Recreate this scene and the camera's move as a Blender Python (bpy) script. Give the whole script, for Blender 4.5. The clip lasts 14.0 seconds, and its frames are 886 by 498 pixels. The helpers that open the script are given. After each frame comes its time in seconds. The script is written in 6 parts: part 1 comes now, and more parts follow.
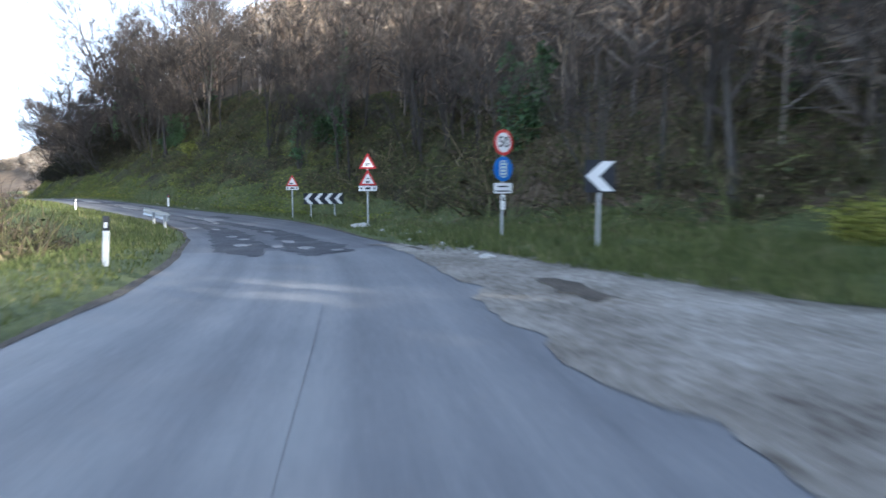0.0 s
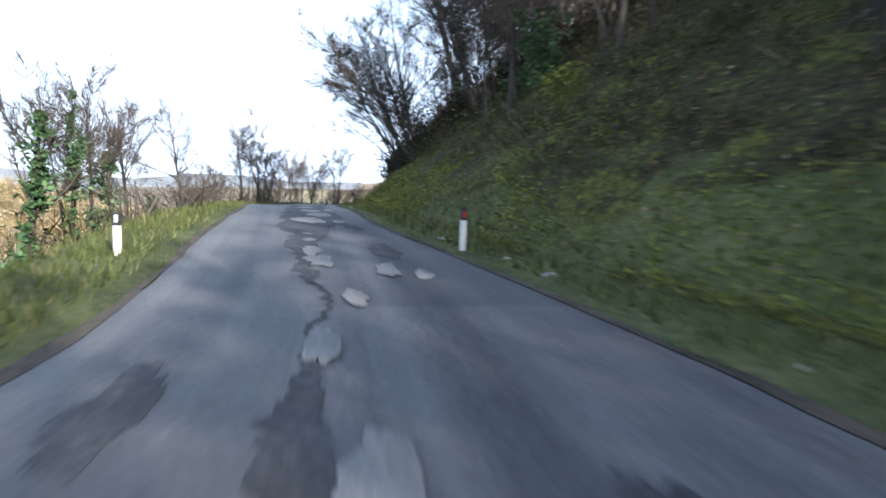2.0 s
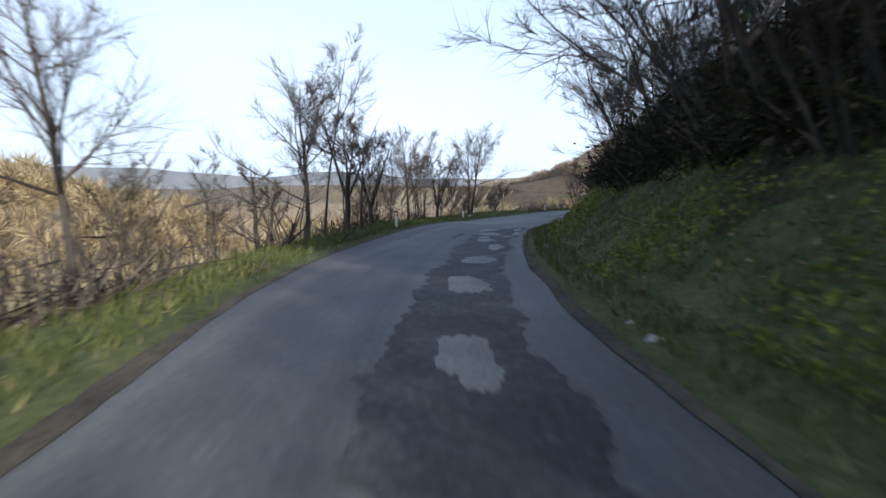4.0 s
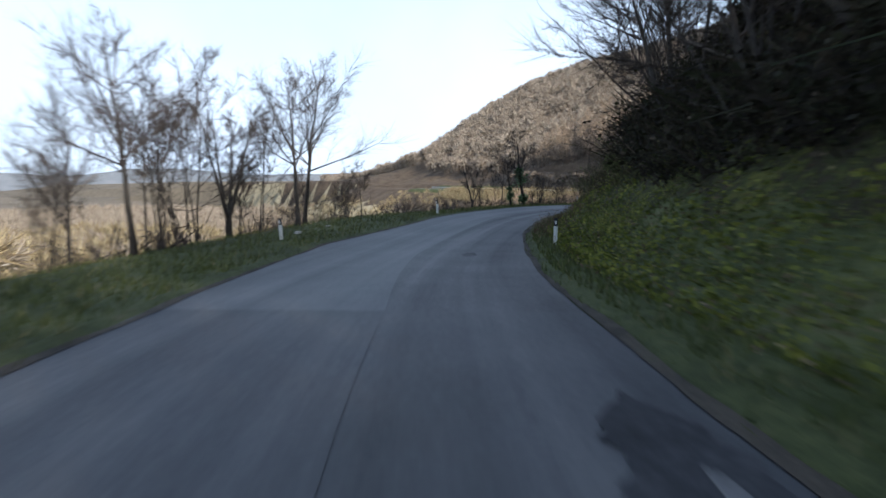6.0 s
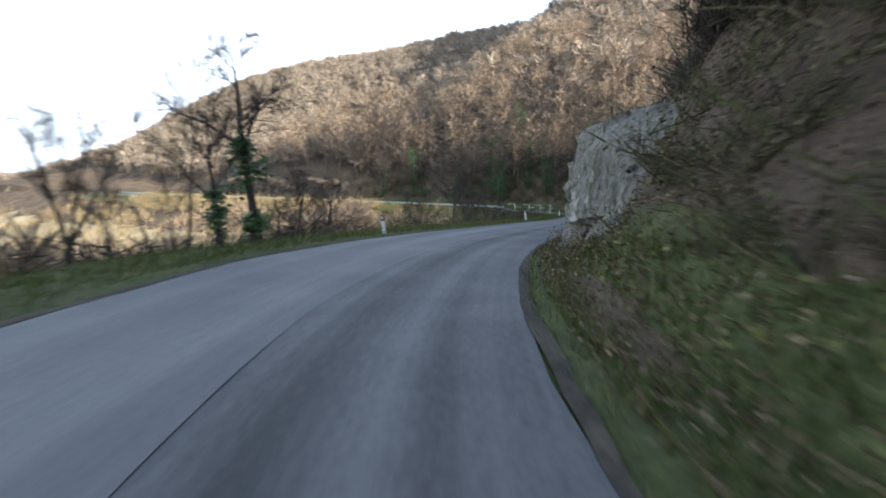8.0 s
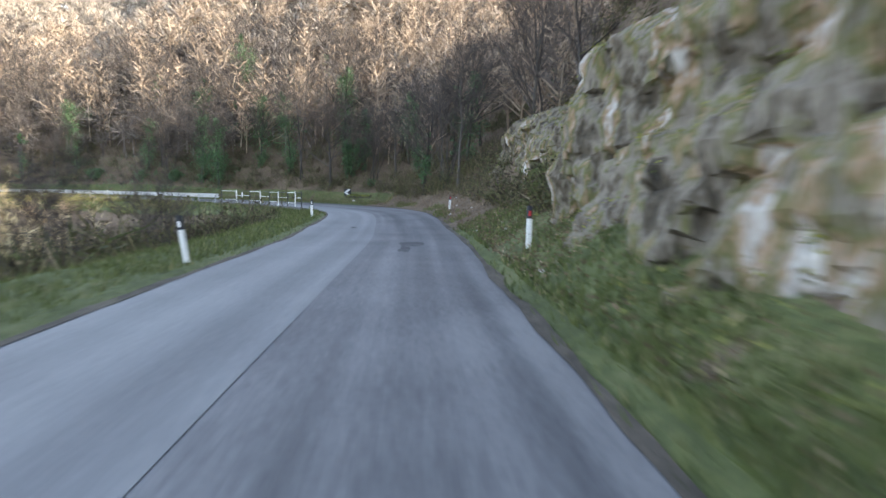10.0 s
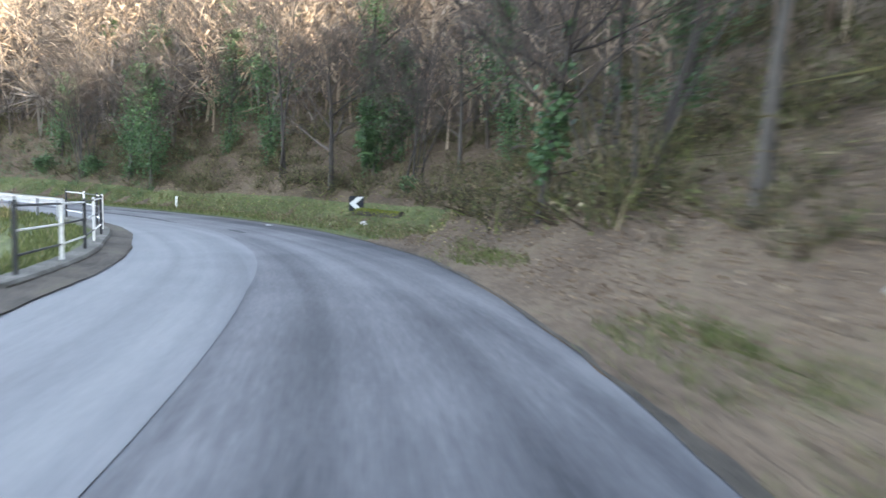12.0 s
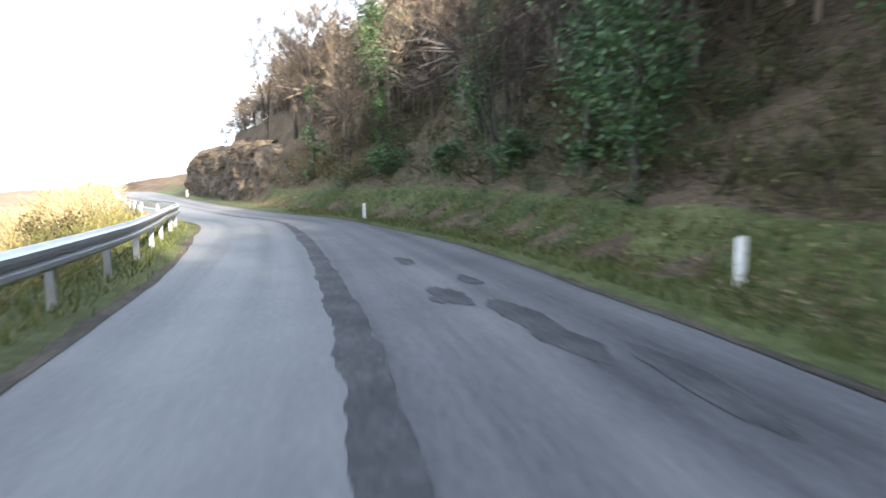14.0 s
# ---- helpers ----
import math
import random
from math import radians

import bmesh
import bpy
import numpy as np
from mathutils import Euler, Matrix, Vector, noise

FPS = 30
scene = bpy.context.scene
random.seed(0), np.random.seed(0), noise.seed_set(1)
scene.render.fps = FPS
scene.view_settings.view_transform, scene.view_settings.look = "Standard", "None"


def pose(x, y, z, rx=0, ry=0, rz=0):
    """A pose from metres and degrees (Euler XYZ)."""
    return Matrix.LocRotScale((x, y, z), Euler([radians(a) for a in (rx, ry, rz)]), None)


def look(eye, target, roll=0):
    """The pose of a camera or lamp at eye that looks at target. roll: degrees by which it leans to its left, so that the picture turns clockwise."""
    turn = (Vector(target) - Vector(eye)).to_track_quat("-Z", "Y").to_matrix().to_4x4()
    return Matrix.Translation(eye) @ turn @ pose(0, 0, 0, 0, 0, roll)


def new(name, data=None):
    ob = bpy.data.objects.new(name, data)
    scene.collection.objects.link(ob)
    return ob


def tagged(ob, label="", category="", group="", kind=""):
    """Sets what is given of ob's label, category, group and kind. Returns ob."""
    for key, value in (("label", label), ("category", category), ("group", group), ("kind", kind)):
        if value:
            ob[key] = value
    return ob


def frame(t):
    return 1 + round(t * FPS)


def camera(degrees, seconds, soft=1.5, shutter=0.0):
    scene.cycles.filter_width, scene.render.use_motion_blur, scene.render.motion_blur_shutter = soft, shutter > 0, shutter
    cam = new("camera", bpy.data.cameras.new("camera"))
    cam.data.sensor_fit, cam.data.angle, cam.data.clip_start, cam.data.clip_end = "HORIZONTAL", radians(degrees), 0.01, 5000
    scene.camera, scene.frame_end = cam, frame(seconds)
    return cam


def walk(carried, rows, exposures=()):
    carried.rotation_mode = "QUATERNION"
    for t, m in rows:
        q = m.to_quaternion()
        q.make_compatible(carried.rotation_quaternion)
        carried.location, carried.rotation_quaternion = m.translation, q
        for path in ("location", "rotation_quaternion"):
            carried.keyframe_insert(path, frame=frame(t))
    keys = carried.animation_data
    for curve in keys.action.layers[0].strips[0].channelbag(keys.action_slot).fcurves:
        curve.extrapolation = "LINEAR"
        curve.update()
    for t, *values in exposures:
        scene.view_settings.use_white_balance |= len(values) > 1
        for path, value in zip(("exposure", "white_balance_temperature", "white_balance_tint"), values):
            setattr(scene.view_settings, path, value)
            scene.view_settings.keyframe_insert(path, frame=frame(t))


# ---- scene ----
cam = camera(72.9, 14.0, 1.5, 0.35)
PATH = [
    (0, (0.000, 0.000, 1.400), (0.006, 1.989, 1.187), 0.06),
    (0.2, (-0.398, 3.356, 1.381), (-0.497, 5.341, 1.160), 0.23),
    (0.5, (-1.220, 8.193, 1.403), (-1.497, 10.159, 1.166), 0.42),
    (0.7, (-2.008, 11.337, 1.300), (-2.407, 13.281, 1.055), 0.94),
    (1, (-3.453, 15.700, 1.142), (-4.044, 17.600, 0.942), 2.23),
    (1.2, (-4.602, 18.480, 1.064), (-5.330, 20.329, 0.833), 2.13),
    (1.5, (-6.551, 22.374, 1.013), (-7.471, 24.139, 0.815), 2.18),
    (2, (-10.664, 27.542, 1.068), (-11.829, 29.157, 0.880), 1.68),
    (2.2, (-12.424, 29.403, 1.039), (-13.679, 30.951, 0.861), 1.32),
    (2.5, (-15.260, 31.808, 1.264), (-16.600, 33.275, 1.039), -0.39),
    (2.7, (-16.934, 33.349, 1.405), (-18.309, 34.787, 1.198), 1.90),
    (3.4, (-22.665, 38.091, 1.676), (-24.134, 39.431, 1.463), 1.08),
    (4.1, (-28.399, 42.583, 1.671), (-29.847, 43.945, 1.458), 1.08),
    (4.8, (-34.234, 47.706, 1.523), (-35.546, 49.200, 1.310), 1.08),
    (4.9, (-35.090, 48.554, 1.494), (-36.381, 50.067, 1.285), 1.47),
    (5, (-35.952, 49.434, 1.455), (-37.220, 50.964, 1.227), 0.94),
    (5.3, (-38.571, 52.255, 1.308), (-39.783, 53.832, 1.099), 0.91),
    (5.5, (-40.302, 54.279, 1.236), (-41.464, 55.890, 1.009), 1.24),
    (5.8, (-42.865, 57.523, 1.174), (-43.962, 59.179, 0.945), 1.32),
    (6, (-44.545, 59.812, 1.178), (-45.602, 61.495, 0.954), 0.10),
    (6.3, (-46.923, 63.185, 1.066), (-47.894, 64.919, 0.838), 1.71),
    (6.5, (-48.381, 65.442, 1.018), (-49.301, 67.204, 0.797), 2.10),
    (7, (-51.443, 71.071, 0.660), (-52.188, 72.916, 0.457), -0.61),
    (7.3, (-53.042, 74.673, 0.636), (-53.641, 76.571, 0.436), 1.25),
    (7.5, (-53.932, 77.094, 0.664), (-54.431, 79.020, 0.461), 0.04),
    (7.8, (-55.021, 80.858, 0.794), (-55.349, 82.822, 0.602), 0.95),
    (8, (-55.587, 83.393, 0.880), (-55.803, 85.372, 0.694), 1.24),
    (8.2, (-55.963, 85.855, 0.894), (-56.062, 87.844, 0.709), 1.05),
    (8.9, (-56.105, 95.440, 0.893), (-55.783, 97.403, 0.680), 1.08),
    (9.6, (-54.533, 105.847, 0.751), (-53.981, 107.758, 0.538), 1.08),
    (10.3, (-52.177, 116.470, 0.559), (-51.590, 118.368, 0.326), 0.72),
    (10.5, (-51.412, 119.428, 0.510), (-50.819, 121.325, 0.286), 1.01),
    (11, (-49.686, 126.488, 0.389), (-49.081, 128.381, 0.166), 2.10),
    (11.5, (-48.260, 132.370, 0.279), (-47.692, 134.276, 0.070), 3.03),
    (11.6, (-47.951, 133.569, 0.257), (-47.406, 135.481, 0.041), 1.78),
    (12, (-46.983, 139.032, 0.283), (-46.621, 140.989, 0.081), 2.31),
    (12.2, (-46.778, 142.061, 0.281), (-46.552, 144.037, 0.067), 1.07),
    (12.5, (-46.888, 146.621, 0.226), (-46.900, 148.610, 0.014), 1.36),
    (12.8, (-47.554, 150.873, 0.136), (-47.804, 152.845, -0.080), 1.46),
    (13, (-48.211, 153.378, 0.034), (-48.616, 155.325, -0.182), 1.17),
    (13.3, (-49.567, 156.755, -0.064), (-50.192, 158.643, -0.275), 0.60),
    (13.5, (-50.673, 158.932, -0.066), (-51.437, 160.768, -0.277), 0.54),
    (13.7, (-51.924, 161.033, -0.066), (-52.827, 162.804, -0.283), 0.26),
    (14, (-53.950, 163.926, -0.045), (-55.038, 165.589, -0.264), -0.47),
]
walk(cam, [(t, look(eye, target, roll)) for t, eye, target, roll in PATH],
     [(0.0, 1.75, 5400, 10), (1.0, 1.7, 5350, 10), (2.0, 1.25, 5500, 10), (2.7, 0.85, 5550, 10), (5.0, 0.25, 5600, 10), (6.5, 0.6, 5500, 10), (7.5, 1.0, 5800, 10), (8.2, 1.5, 6000, 10),
      (10.3, 2.45, 6000, 10), (12.0, 2.95, 6250, 10), (13.0, 2.98, 6400, 10), (14.0, 2.2, 6300, 10)])

# ---- sky and sun: a low sun behind the hill on the right of the road ----
SUN_TO = Vector((0.94, -0.34, 0.42)).normalized()
world = bpy.data.worlds.new("sky")
scene.world = world
world.use_nodes = True
wt = world.node_tree
sky = wt.nodes.new("ShaderNodeTexSky")
sky.sky_type = "NISHITA"
sky.sun_disc = False
sky.sun_elevation = math.asin(SUN_TO.z)
sky.sun_rotation = math.atan2(SUN_TO.x, SUN_TO.y)
sky.air_density, sky.dust_density, sky.ozone_density = 1.0, 2.0, 1.0
# haze and thin cloud, white and thick low over the land, thinning towards the zenith
haze = wt.nodes.new("ShaderNodeMix")
haze.data_type = "RGBA"
haze.inputs[7].default_value = (7.2, 7.9, 8.6, 1.0)
up, height_of, cloud = wt.nodes.new("ShaderNodeTexCoord"), wt.nodes.new("ShaderNodeSeparateXYZ"), wt.nodes.new("ShaderNodeTexNoise")
cloud.inputs["Scale"].default_value, cloud.inputs["Detail"].default_value = 3.0, 5
thick = wt.nodes.new("ShaderNodeMapRange")
thick.interpolation_type = "SMOOTHSTEP"
for socket, value in zip(("From Min", "From Max", "To Min", "To Max"), (0.06, 0.75, 1.0, 0.12)):
    thick.inputs[socket].default_value = value
veil = wt.nodes.new("ShaderNodeMapRange")
for socket, value in zip(("From Min", "From Max", "To Min", "To Max"), (0.35, 0.65, 0.8, 1.0)):
    veil.inputs[socket].default_value = value
both = wt.nodes.new("ShaderNodeMath")
both.operation = "MULTIPLY"
wt.links.new(up.outputs["Generated"], height_of.inputs["Vector"])
wt.links.new(up.outputs["Generated"], cloud.inputs["Vector"])
wt.links.new(height_of.outputs["Z"], thick.inputs["Value"])
wt.links.new(cloud.outputs["Fac"], veil.inputs["Value"])
wt.links.new(thick.outputs["Result"], both.inputs[0])
wt.links.new(veil.outputs["Result"], both.inputs[1])
wt.links.new(both.outputs["Value"], haze.inputs["Factor"])
wt.links.new(sky.outputs["Color"], haze.inputs[6])
wt.links.new(haze.outputs[2], wt.nodes["Background"].inputs["Color"])
wt.nodes["Background"].inputs["Strength"].default_value = 0.12
sun_data = bpy.data.lights.new("sun", "SUN")
sun_data.energy, sun_data.angle, sun_data.color = 5.0, radians(0.6), (1.0, 0.86, 0.66)
sun = new("sun", sun_data)
sun.matrix_world = Matrix.Translation((60, -60, 80)) @ SUN_TO.to_track_quat("Z", "Y").to_matrix().to_4x4()


# ---- materials ----
def material(name, stops, scale=1.0, fine=12.0, rough=0.85, bump=0.3, metal=0.0, mix=0.5, per_object=0.0, coords="Object", stretch=(1, 1, 1), spec=0.3, depth=0.02):
    """A surface with blotches (scale, per metre) and grain (fine, per metre) between the colours of stops."""
    m = bpy.data.materials.new(name)
    m.use_nodes = True
    nt = m.node_tree
    b = nt.nodes["Principled BSDF"]
    tc = nt.nodes.new("ShaderNodeTexCoord")
    mp = nt.nodes.new("ShaderNodeMapping")
    mp.inputs["Scale"].default_value = stretch
    nt.links.new(tc.outputs[coords], mp.inputs["Vector"])
    big, small = nt.nodes.new("ShaderNodeTexNoise"), nt.nodes.new("ShaderNodeTexNoise")
    for n, s, d in ((big, scale, 4), (small, fine, 3)):
        n.inputs["Scale"].default_value, n.inputs["Detail"].default_value, n.inputs["Roughness"].default_value = s, d, 0.62
        nt.links.new(mp.outputs["Vector"], n.inputs["Vector"])
    add = nt.nodes.new("ShaderNodeMix")
    add.inputs["Factor"].default_value = mix
    nt.links.new(big.outputs["Fac"], add.inputs[2])
    nt.links.new(small.outputs["Fac"], add.inputs[3])
    fac = add.outputs[0]
    if per_object:
        info, mul, plus = nt.nodes.new("ShaderNodeObjectInfo"), nt.nodes.new("ShaderNodeMath"), nt.nodes.new("ShaderNodeMath")
        mul.operation, mul.inputs[1].default_value = "MULTIPLY", per_object
        plus.operation = "ADD"
        nt.links.new(info.outputs["Random"], mul.inputs[0])
        nt.links.new(fac, plus.inputs[0])
        nt.links.new(mul.outputs[0], plus.inputs[1])
        fac = plus.outputs[0]
    ramp = nt.nodes.new("ShaderNodeValToRGB")
    el = ramp.color_ramp.elements
    while len(el) < len(stops):
        el.new(0.5)
    for e, (p, c) in zip(el, stops):
        e.position, e.color = p, (*c, 1)
    nt.links.new(fac, ramp.inputs["Fac"])
    nt.links.new(ramp.outputs["Color"], b.inputs["Base Color"])
    b.inputs["Roughness"].default_value, b.inputs["Metallic"].default_value = rough, metal
    b.inputs["Specular IOR Level"].default_value = spec
    if bump:
        bp = nt.nodes.new("ShaderNodeBump")
        bp.inputs["Strength"].default_value, bp.inputs["Distance"].default_value = bump, depth
        nt.links.new(small.outputs["Fac"], bp.inputs["Height"])
        nt.links.new(bp.outputs["Normal"], b.inputs["Normal"])
    return m


def island_material(name, stops, rough=0.8, through_light=0.0, spec=0.2):
    """Leaves, blades and twigs: each island takes its own colour."""
    m = bpy.data.materials.new(name)
    m.use_nodes = True
    nt = m.node_tree
    b = nt.nodes["Principled BSDF"]
    geo, ramp = nt.nodes.new("ShaderNodeNewGeometry"), nt.nodes.new("ShaderNodeValToRGB")
    el = ramp.color_ramp.elements
    while len(el) < len(stops):
        el.new(0.5)
    for e, (p, c) in zip(el, stops):
        e.position, e.color = p, (*c, 1)
    nt.links.new(geo.outputs["Random Per Island"], ramp.inputs["Fac"])
    nt.links.new(ramp.outputs["Color"], b.inputs["Base Color"])
    b.inputs["Roughness"].default_value = rough
    b.inputs["Specular IOR Level"].default_value = spec
    if through_light:
        tr, mx = nt.nodes.new("ShaderNodeBsdfTranslucent"), nt.nodes.new("ShaderNodeMixShader")
        nt.links.new(ramp.outputs["Color"], tr.inputs["Color"])
        mx.inputs["Fac"].default_value = through_light
        nt.links.new(b.outputs["BSDF"], mx.inputs[1])
        nt.links.new(tr.outputs["BSDF"], mx.inputs[2])
        nt.links.new(mx.outputs["Shader"], nt.nodes["Material Output"].inputs["Surface"])
    return m


def road_material(name, stops):
    """Asphalt in road coordinates: long tyre tracks, blotches and grain."""
    m = material(name, stops, 0.45, 14, 0.66, 0.6, coords="UV", mix=0.5, spec=0.4, depth=0.008)
    nt = m.node_tree
    ramp = next(n for n in nt.nodes if n.type == "VALTORGB")
    was = ramp.inputs["Fac"].links[0].from_socket
    tc = next(n for n in nt.nodes if n.type == "TEX_COORD")
    mp, tn, add = nt.nodes.new("ShaderNodeMapping"), nt.nodes.new("ShaderNodeTexNoise"), nt.nodes.new("ShaderNodeMix")
    mp.inputs["Scale"].default_value = (0.03, 1.5, 1)
    tn.inputs["Scale"].default_value, tn.inputs["Detail"].default_value = 1.0, 5
    nt.links.new(tc.outputs["UV"], mp.inputs["Vector"])
    nt.links.new(mp.outputs["Vector"], tn.inputs["Vector"])
    add.inputs["Factor"].default_value = 0.5
    nt.links.new(was, add.inputs[2])
    nt.links.new(tn.outputs["Fac"], add.inputs[3])
    nt.links.new(add.outputs[0], ramp.inputs["Fac"])
    return m


ASPHALT = road_material("worn asphalt", [(0.40, (0.040, 0.040, 0.044)), (0.5, (0.095, 0.094, 0.098)), (0.59, (0.165, 0.163, 0.163))])
ASPHALT_OLD = road_material("old dark asphalt", [(0.36, (0.045, 0.045, 0.049)), (0.5, (0.095, 0.095, 0.099)), (0.62, (0.155, 0.154, 0.152))])
ASPHALT_MID = road_material("patched grey asphalt", [(0.39, (0.06, 0.06, 0.064)), (0.5, (0.12, 0.119, 0.122)), (0.6, (0.18, 0.178, 0.177))])
ASPHALT_NEW = road_material("grey asphalt lane", [(0.37, (0.09, 0.092, 0.095)), (0.5, (0.145, 0.147, 0.15)), (0.62, (0.20, 0.20, 0.197))])
TAR = material("dark tar patch", [(0.34, (0.026, 0.026, 0.029)), (0.5, (0.054, 0.054, 0.058)), (0.64, (0.105, 0.104, 0.106))], 1.1, 12, 0.75, 0.6, spec=0.28, depth=0.008)
STAIN = material("dark stain on the asphalt", [(0.36, (0.04, 0.04, 0.043)), (0.5, (0.07, 0.07, 0.073)), (0.64, (0.12, 0.119, 0.12))], 1.5, 18, 0.8, 0.5, spec=0.2, depth=0.006)
CRUST = material("pale asphalt crust", [(0.36, (0.14, 0.137, 0.133)), (0.64, (0.27, 0.262, 0.255))], 1.2, 20, 0.7, 0.5, depth=0.006)
GRAVEL = material("dusty gravel", [(0.36, (0.07, 0.058, 0.044)), (0.45, (0.16, 0.142, 0.115)), (0.54, (0.235, 0.215, 0.18)), (0.64, (0.34, 0.315, 0.275))], 0.5, 9, 0.95, 0.9, depth=0.03)
DIRT = material("dirty road shoulder", [(0.36, (0.03, 0.026, 0.02)), (0.5, (0.075, 0.064, 0.05)), (0.6, (0.12, 0.10, 0.075)), (0.68, (0.055, 0.07, 0.025))], 1.1, 16, 0.95, 0.9, depth=0.03)
EARTH = material("leaf-littered earth", [(0.30, (0.036, 0.025, 0.017)), (0.45, (0.09, 0.064, 0.042)), (0.58, (0.15, 0.11, 0.072)), (0.7, (0.075, 0.078, 0.032))], 0.35, 9, 0.95, 0.9, mix=0.5, depth=0.1)
TURF = material("grassy ground", [(0.34, (0.045, 0.05, 0.018)), (0.48, (0.072, 0.086, 0.030)), (0.56, (0.105, 0.118, 0.042)), (0.68, (0.15, 0.13, 0.07))], 0.6, 9, 0.95, 0.8, depth=0.08)
BANK = material("mossy overgrown bank", [(0.36, (0.016, 0.013, 0.007)), (0.46, (0.045, 0.036, 0.018)), (0.53, (0.045, 0.055, 0.014)), (0.59, (0.13, 0.13, 0.026)), (0.67, (0.06, 0.045, 0.027))], 0.6, 6, 0.95, 1.0, depth=0.15)
FAR_LAND = material("distant fields and woods", [(0.35, (0.13, 0.105, 0.075)), (0.65, (0.25, 0.205, 0.14))], 0.02, 0.2, 0.95, 0.0)
# blue-grey stands in for the haze of distance
HAZED_HILL = material("distant hills painted with haze", [(0.35, (0.13, 0.145, 0.17)), (0.65, (0.18, 0.195, 0.22))], 0.01, 0.06, 0.95, 0.0)
# pale gold carries the valley's sunlight in the ground colour
SUNLIT_GRASS = material("golden grass brightened as if sunlit", [(0.32, (0.20, 0.16, 0.095)), (0.5, (0.37, 0.31, 0.19)), (0.68, (0.50, 0.43, 0.28))], 0.12, 1.6, 0.95, 0.6, depth=0.2)
BARK = material("grey bark", [(0.3, (0.018, 0.015, 0.013)), (0.5, (0.042, 0.036, 0.031)), (0.78, (0.11, 0.099, 0.084))], 1.2, 14, 0.9, 0.8, per_object=0.15, stretch=(1, 1, 0.25), mix=0.5)
TWIG = island_material("bare twigs", [(0.0, (0.028, 0.023, 0.020)), (0.5, (0.058, 0.048, 0.041)), (1.0, (0.12, 0.10, 0.083))])
# brighter, warmer than the other woods: valley sun put into the tones
SCRUB = island_material("dry scrub in sunlit gold", [(0.0, (0.14, 0.10, 0.06)), (0.4, (0.30, 0.235, 0.13)), (0.75, (0.44, 0.36, 0.21)), (1.0, (0.58, 0.50, 0.31))], through_light=0.25)
BRAMBLE = island_material("brambles and bare stems", [(0.0, (0.035, 0.03, 0.02)), (0.3, (0.075, 0.055, 0.035)), (0.5, (0.05, 0.065, 0.022)), (0.72, (0.11, 0.085, 0.05)), (0.88, (0.11, 0.13, 0.04)), (1.0, (0.24, 0.19, 0.12))], 0.85, 0.1)
# dark plants taken near black, the bank's shade put into their colour
SHADE_THICKET = island_material("dark ivy and dead stems, shade painted in", [(0.0, (0.012, 0.010, 0.008)), (0.4, (0.028, 0.022, 0.015)), (0.7, (0.022, 0.028, 0.010)), (0.93, (0.05, 0.038, 0.024)), (1.0, (0.09, 0.07, 0.045))], 0.85)
YELLOW_LEAF = island_material("yellow-green leaves", [(0.0, (0.12, 0.14, 0.03)), (0.5, (0.25, 0.26, 0.05)), (1.0, (0.40, 0.38, 0.10))], 0.7, 0.3)
WOODS = island_material("winter woods", [(0.0, (0.13, 0.095, 0.07)), (0.35, (0.25, 0.185, 0.13)), (0.7, (0.36, 0.275, 0.195)), (1.0, (0.46, 0.37, 0.27))], through_light=0.15)
SAPLING = island_material("grey-brown saplings", [(0.0, (0.055, 0.045, 0.038)), (0.4, (0.12, 0.10, 0.082)), (0.75, (0.19, 0.16, 0.13)), (1.0, (0.27, 0.23, 0.195))], through_light=0.1)
# pale narrow range of tones, haze of distance put into the colour
FAR_WOODS = island_material("far winter woods paled for haze", [(0.0, (0.20, 0.16, 0.125)), (0.35, (0.28, 0.23, 0.18)), (0.7, (0.36, 0.305, 0.24)), (1.0, (0.44, 0.385, 0.31))], through_light=0.15)
IVY = island_material("ivy leaves", [(0.0, (0.03, 0.06, 0.025)), (0.5, (0.06, 0.12, 0.045)), (1.0, (0.12, 0.20, 0.08))], 0.5, 0.2, 0.4)
GRASS = island_material("grass blades", [(0.0, (0.055, 0.068, 0.022)), (0.5, (0.095, 0.118, 0.036)), (0.85, (0.15, 0.165, 0.056)), (1.0, (0.26, 0.22, 0.12))], 0.7, 0.3)
BRUSH = island_material("brambles and dry leaves", [(0.0, (0.085, 0.075, 0.035)), (0.3, (0.16, 0.125, 0.07)), (0.55, (0.15, 0.165, 0.05)), (0.8, (0.26, 0.25, 0.08)), (1.0, (0.34, 0.26, 0.16))], 0.8, 0.25)
LITTER = island_material("fallen leaves", [(0.0, (0.07, 0.045, 0.028)), (0.6, (0.15, 0.105, 0.065)), (0.9, (0.22, 0.16, 0.10)), (1.0, (0.36, 0.28, 0.19))], 0.85)
MOSS = island_material("moss cushions", [(0.0, (0.07, 0.085, 0.018)), (0.5, (0.15, 0.17, 0.03)), (1.0, (0.28, 0.28, 0.06))], 0.9, 0.2)
ROCK = material("weathered limestone", [(0.34, (0.025, 0.022, 0.016)), (0.43, (0.085, 0.07, 0.048)), (0.48, (0.19, 0.165, 0.13)), (0.52, (0.11, 0.11, 0.04)), (0.56, (0.24, 0.165, 0.10)), (0.60, (0.33, 0.30, 0.26)), (0.67, (0.55, 0.53, 0.48))], 0.9, 3.2, 0.9, 1.0, mix=0.5, depth=0.35, stretch=(1, 1, 0.4))
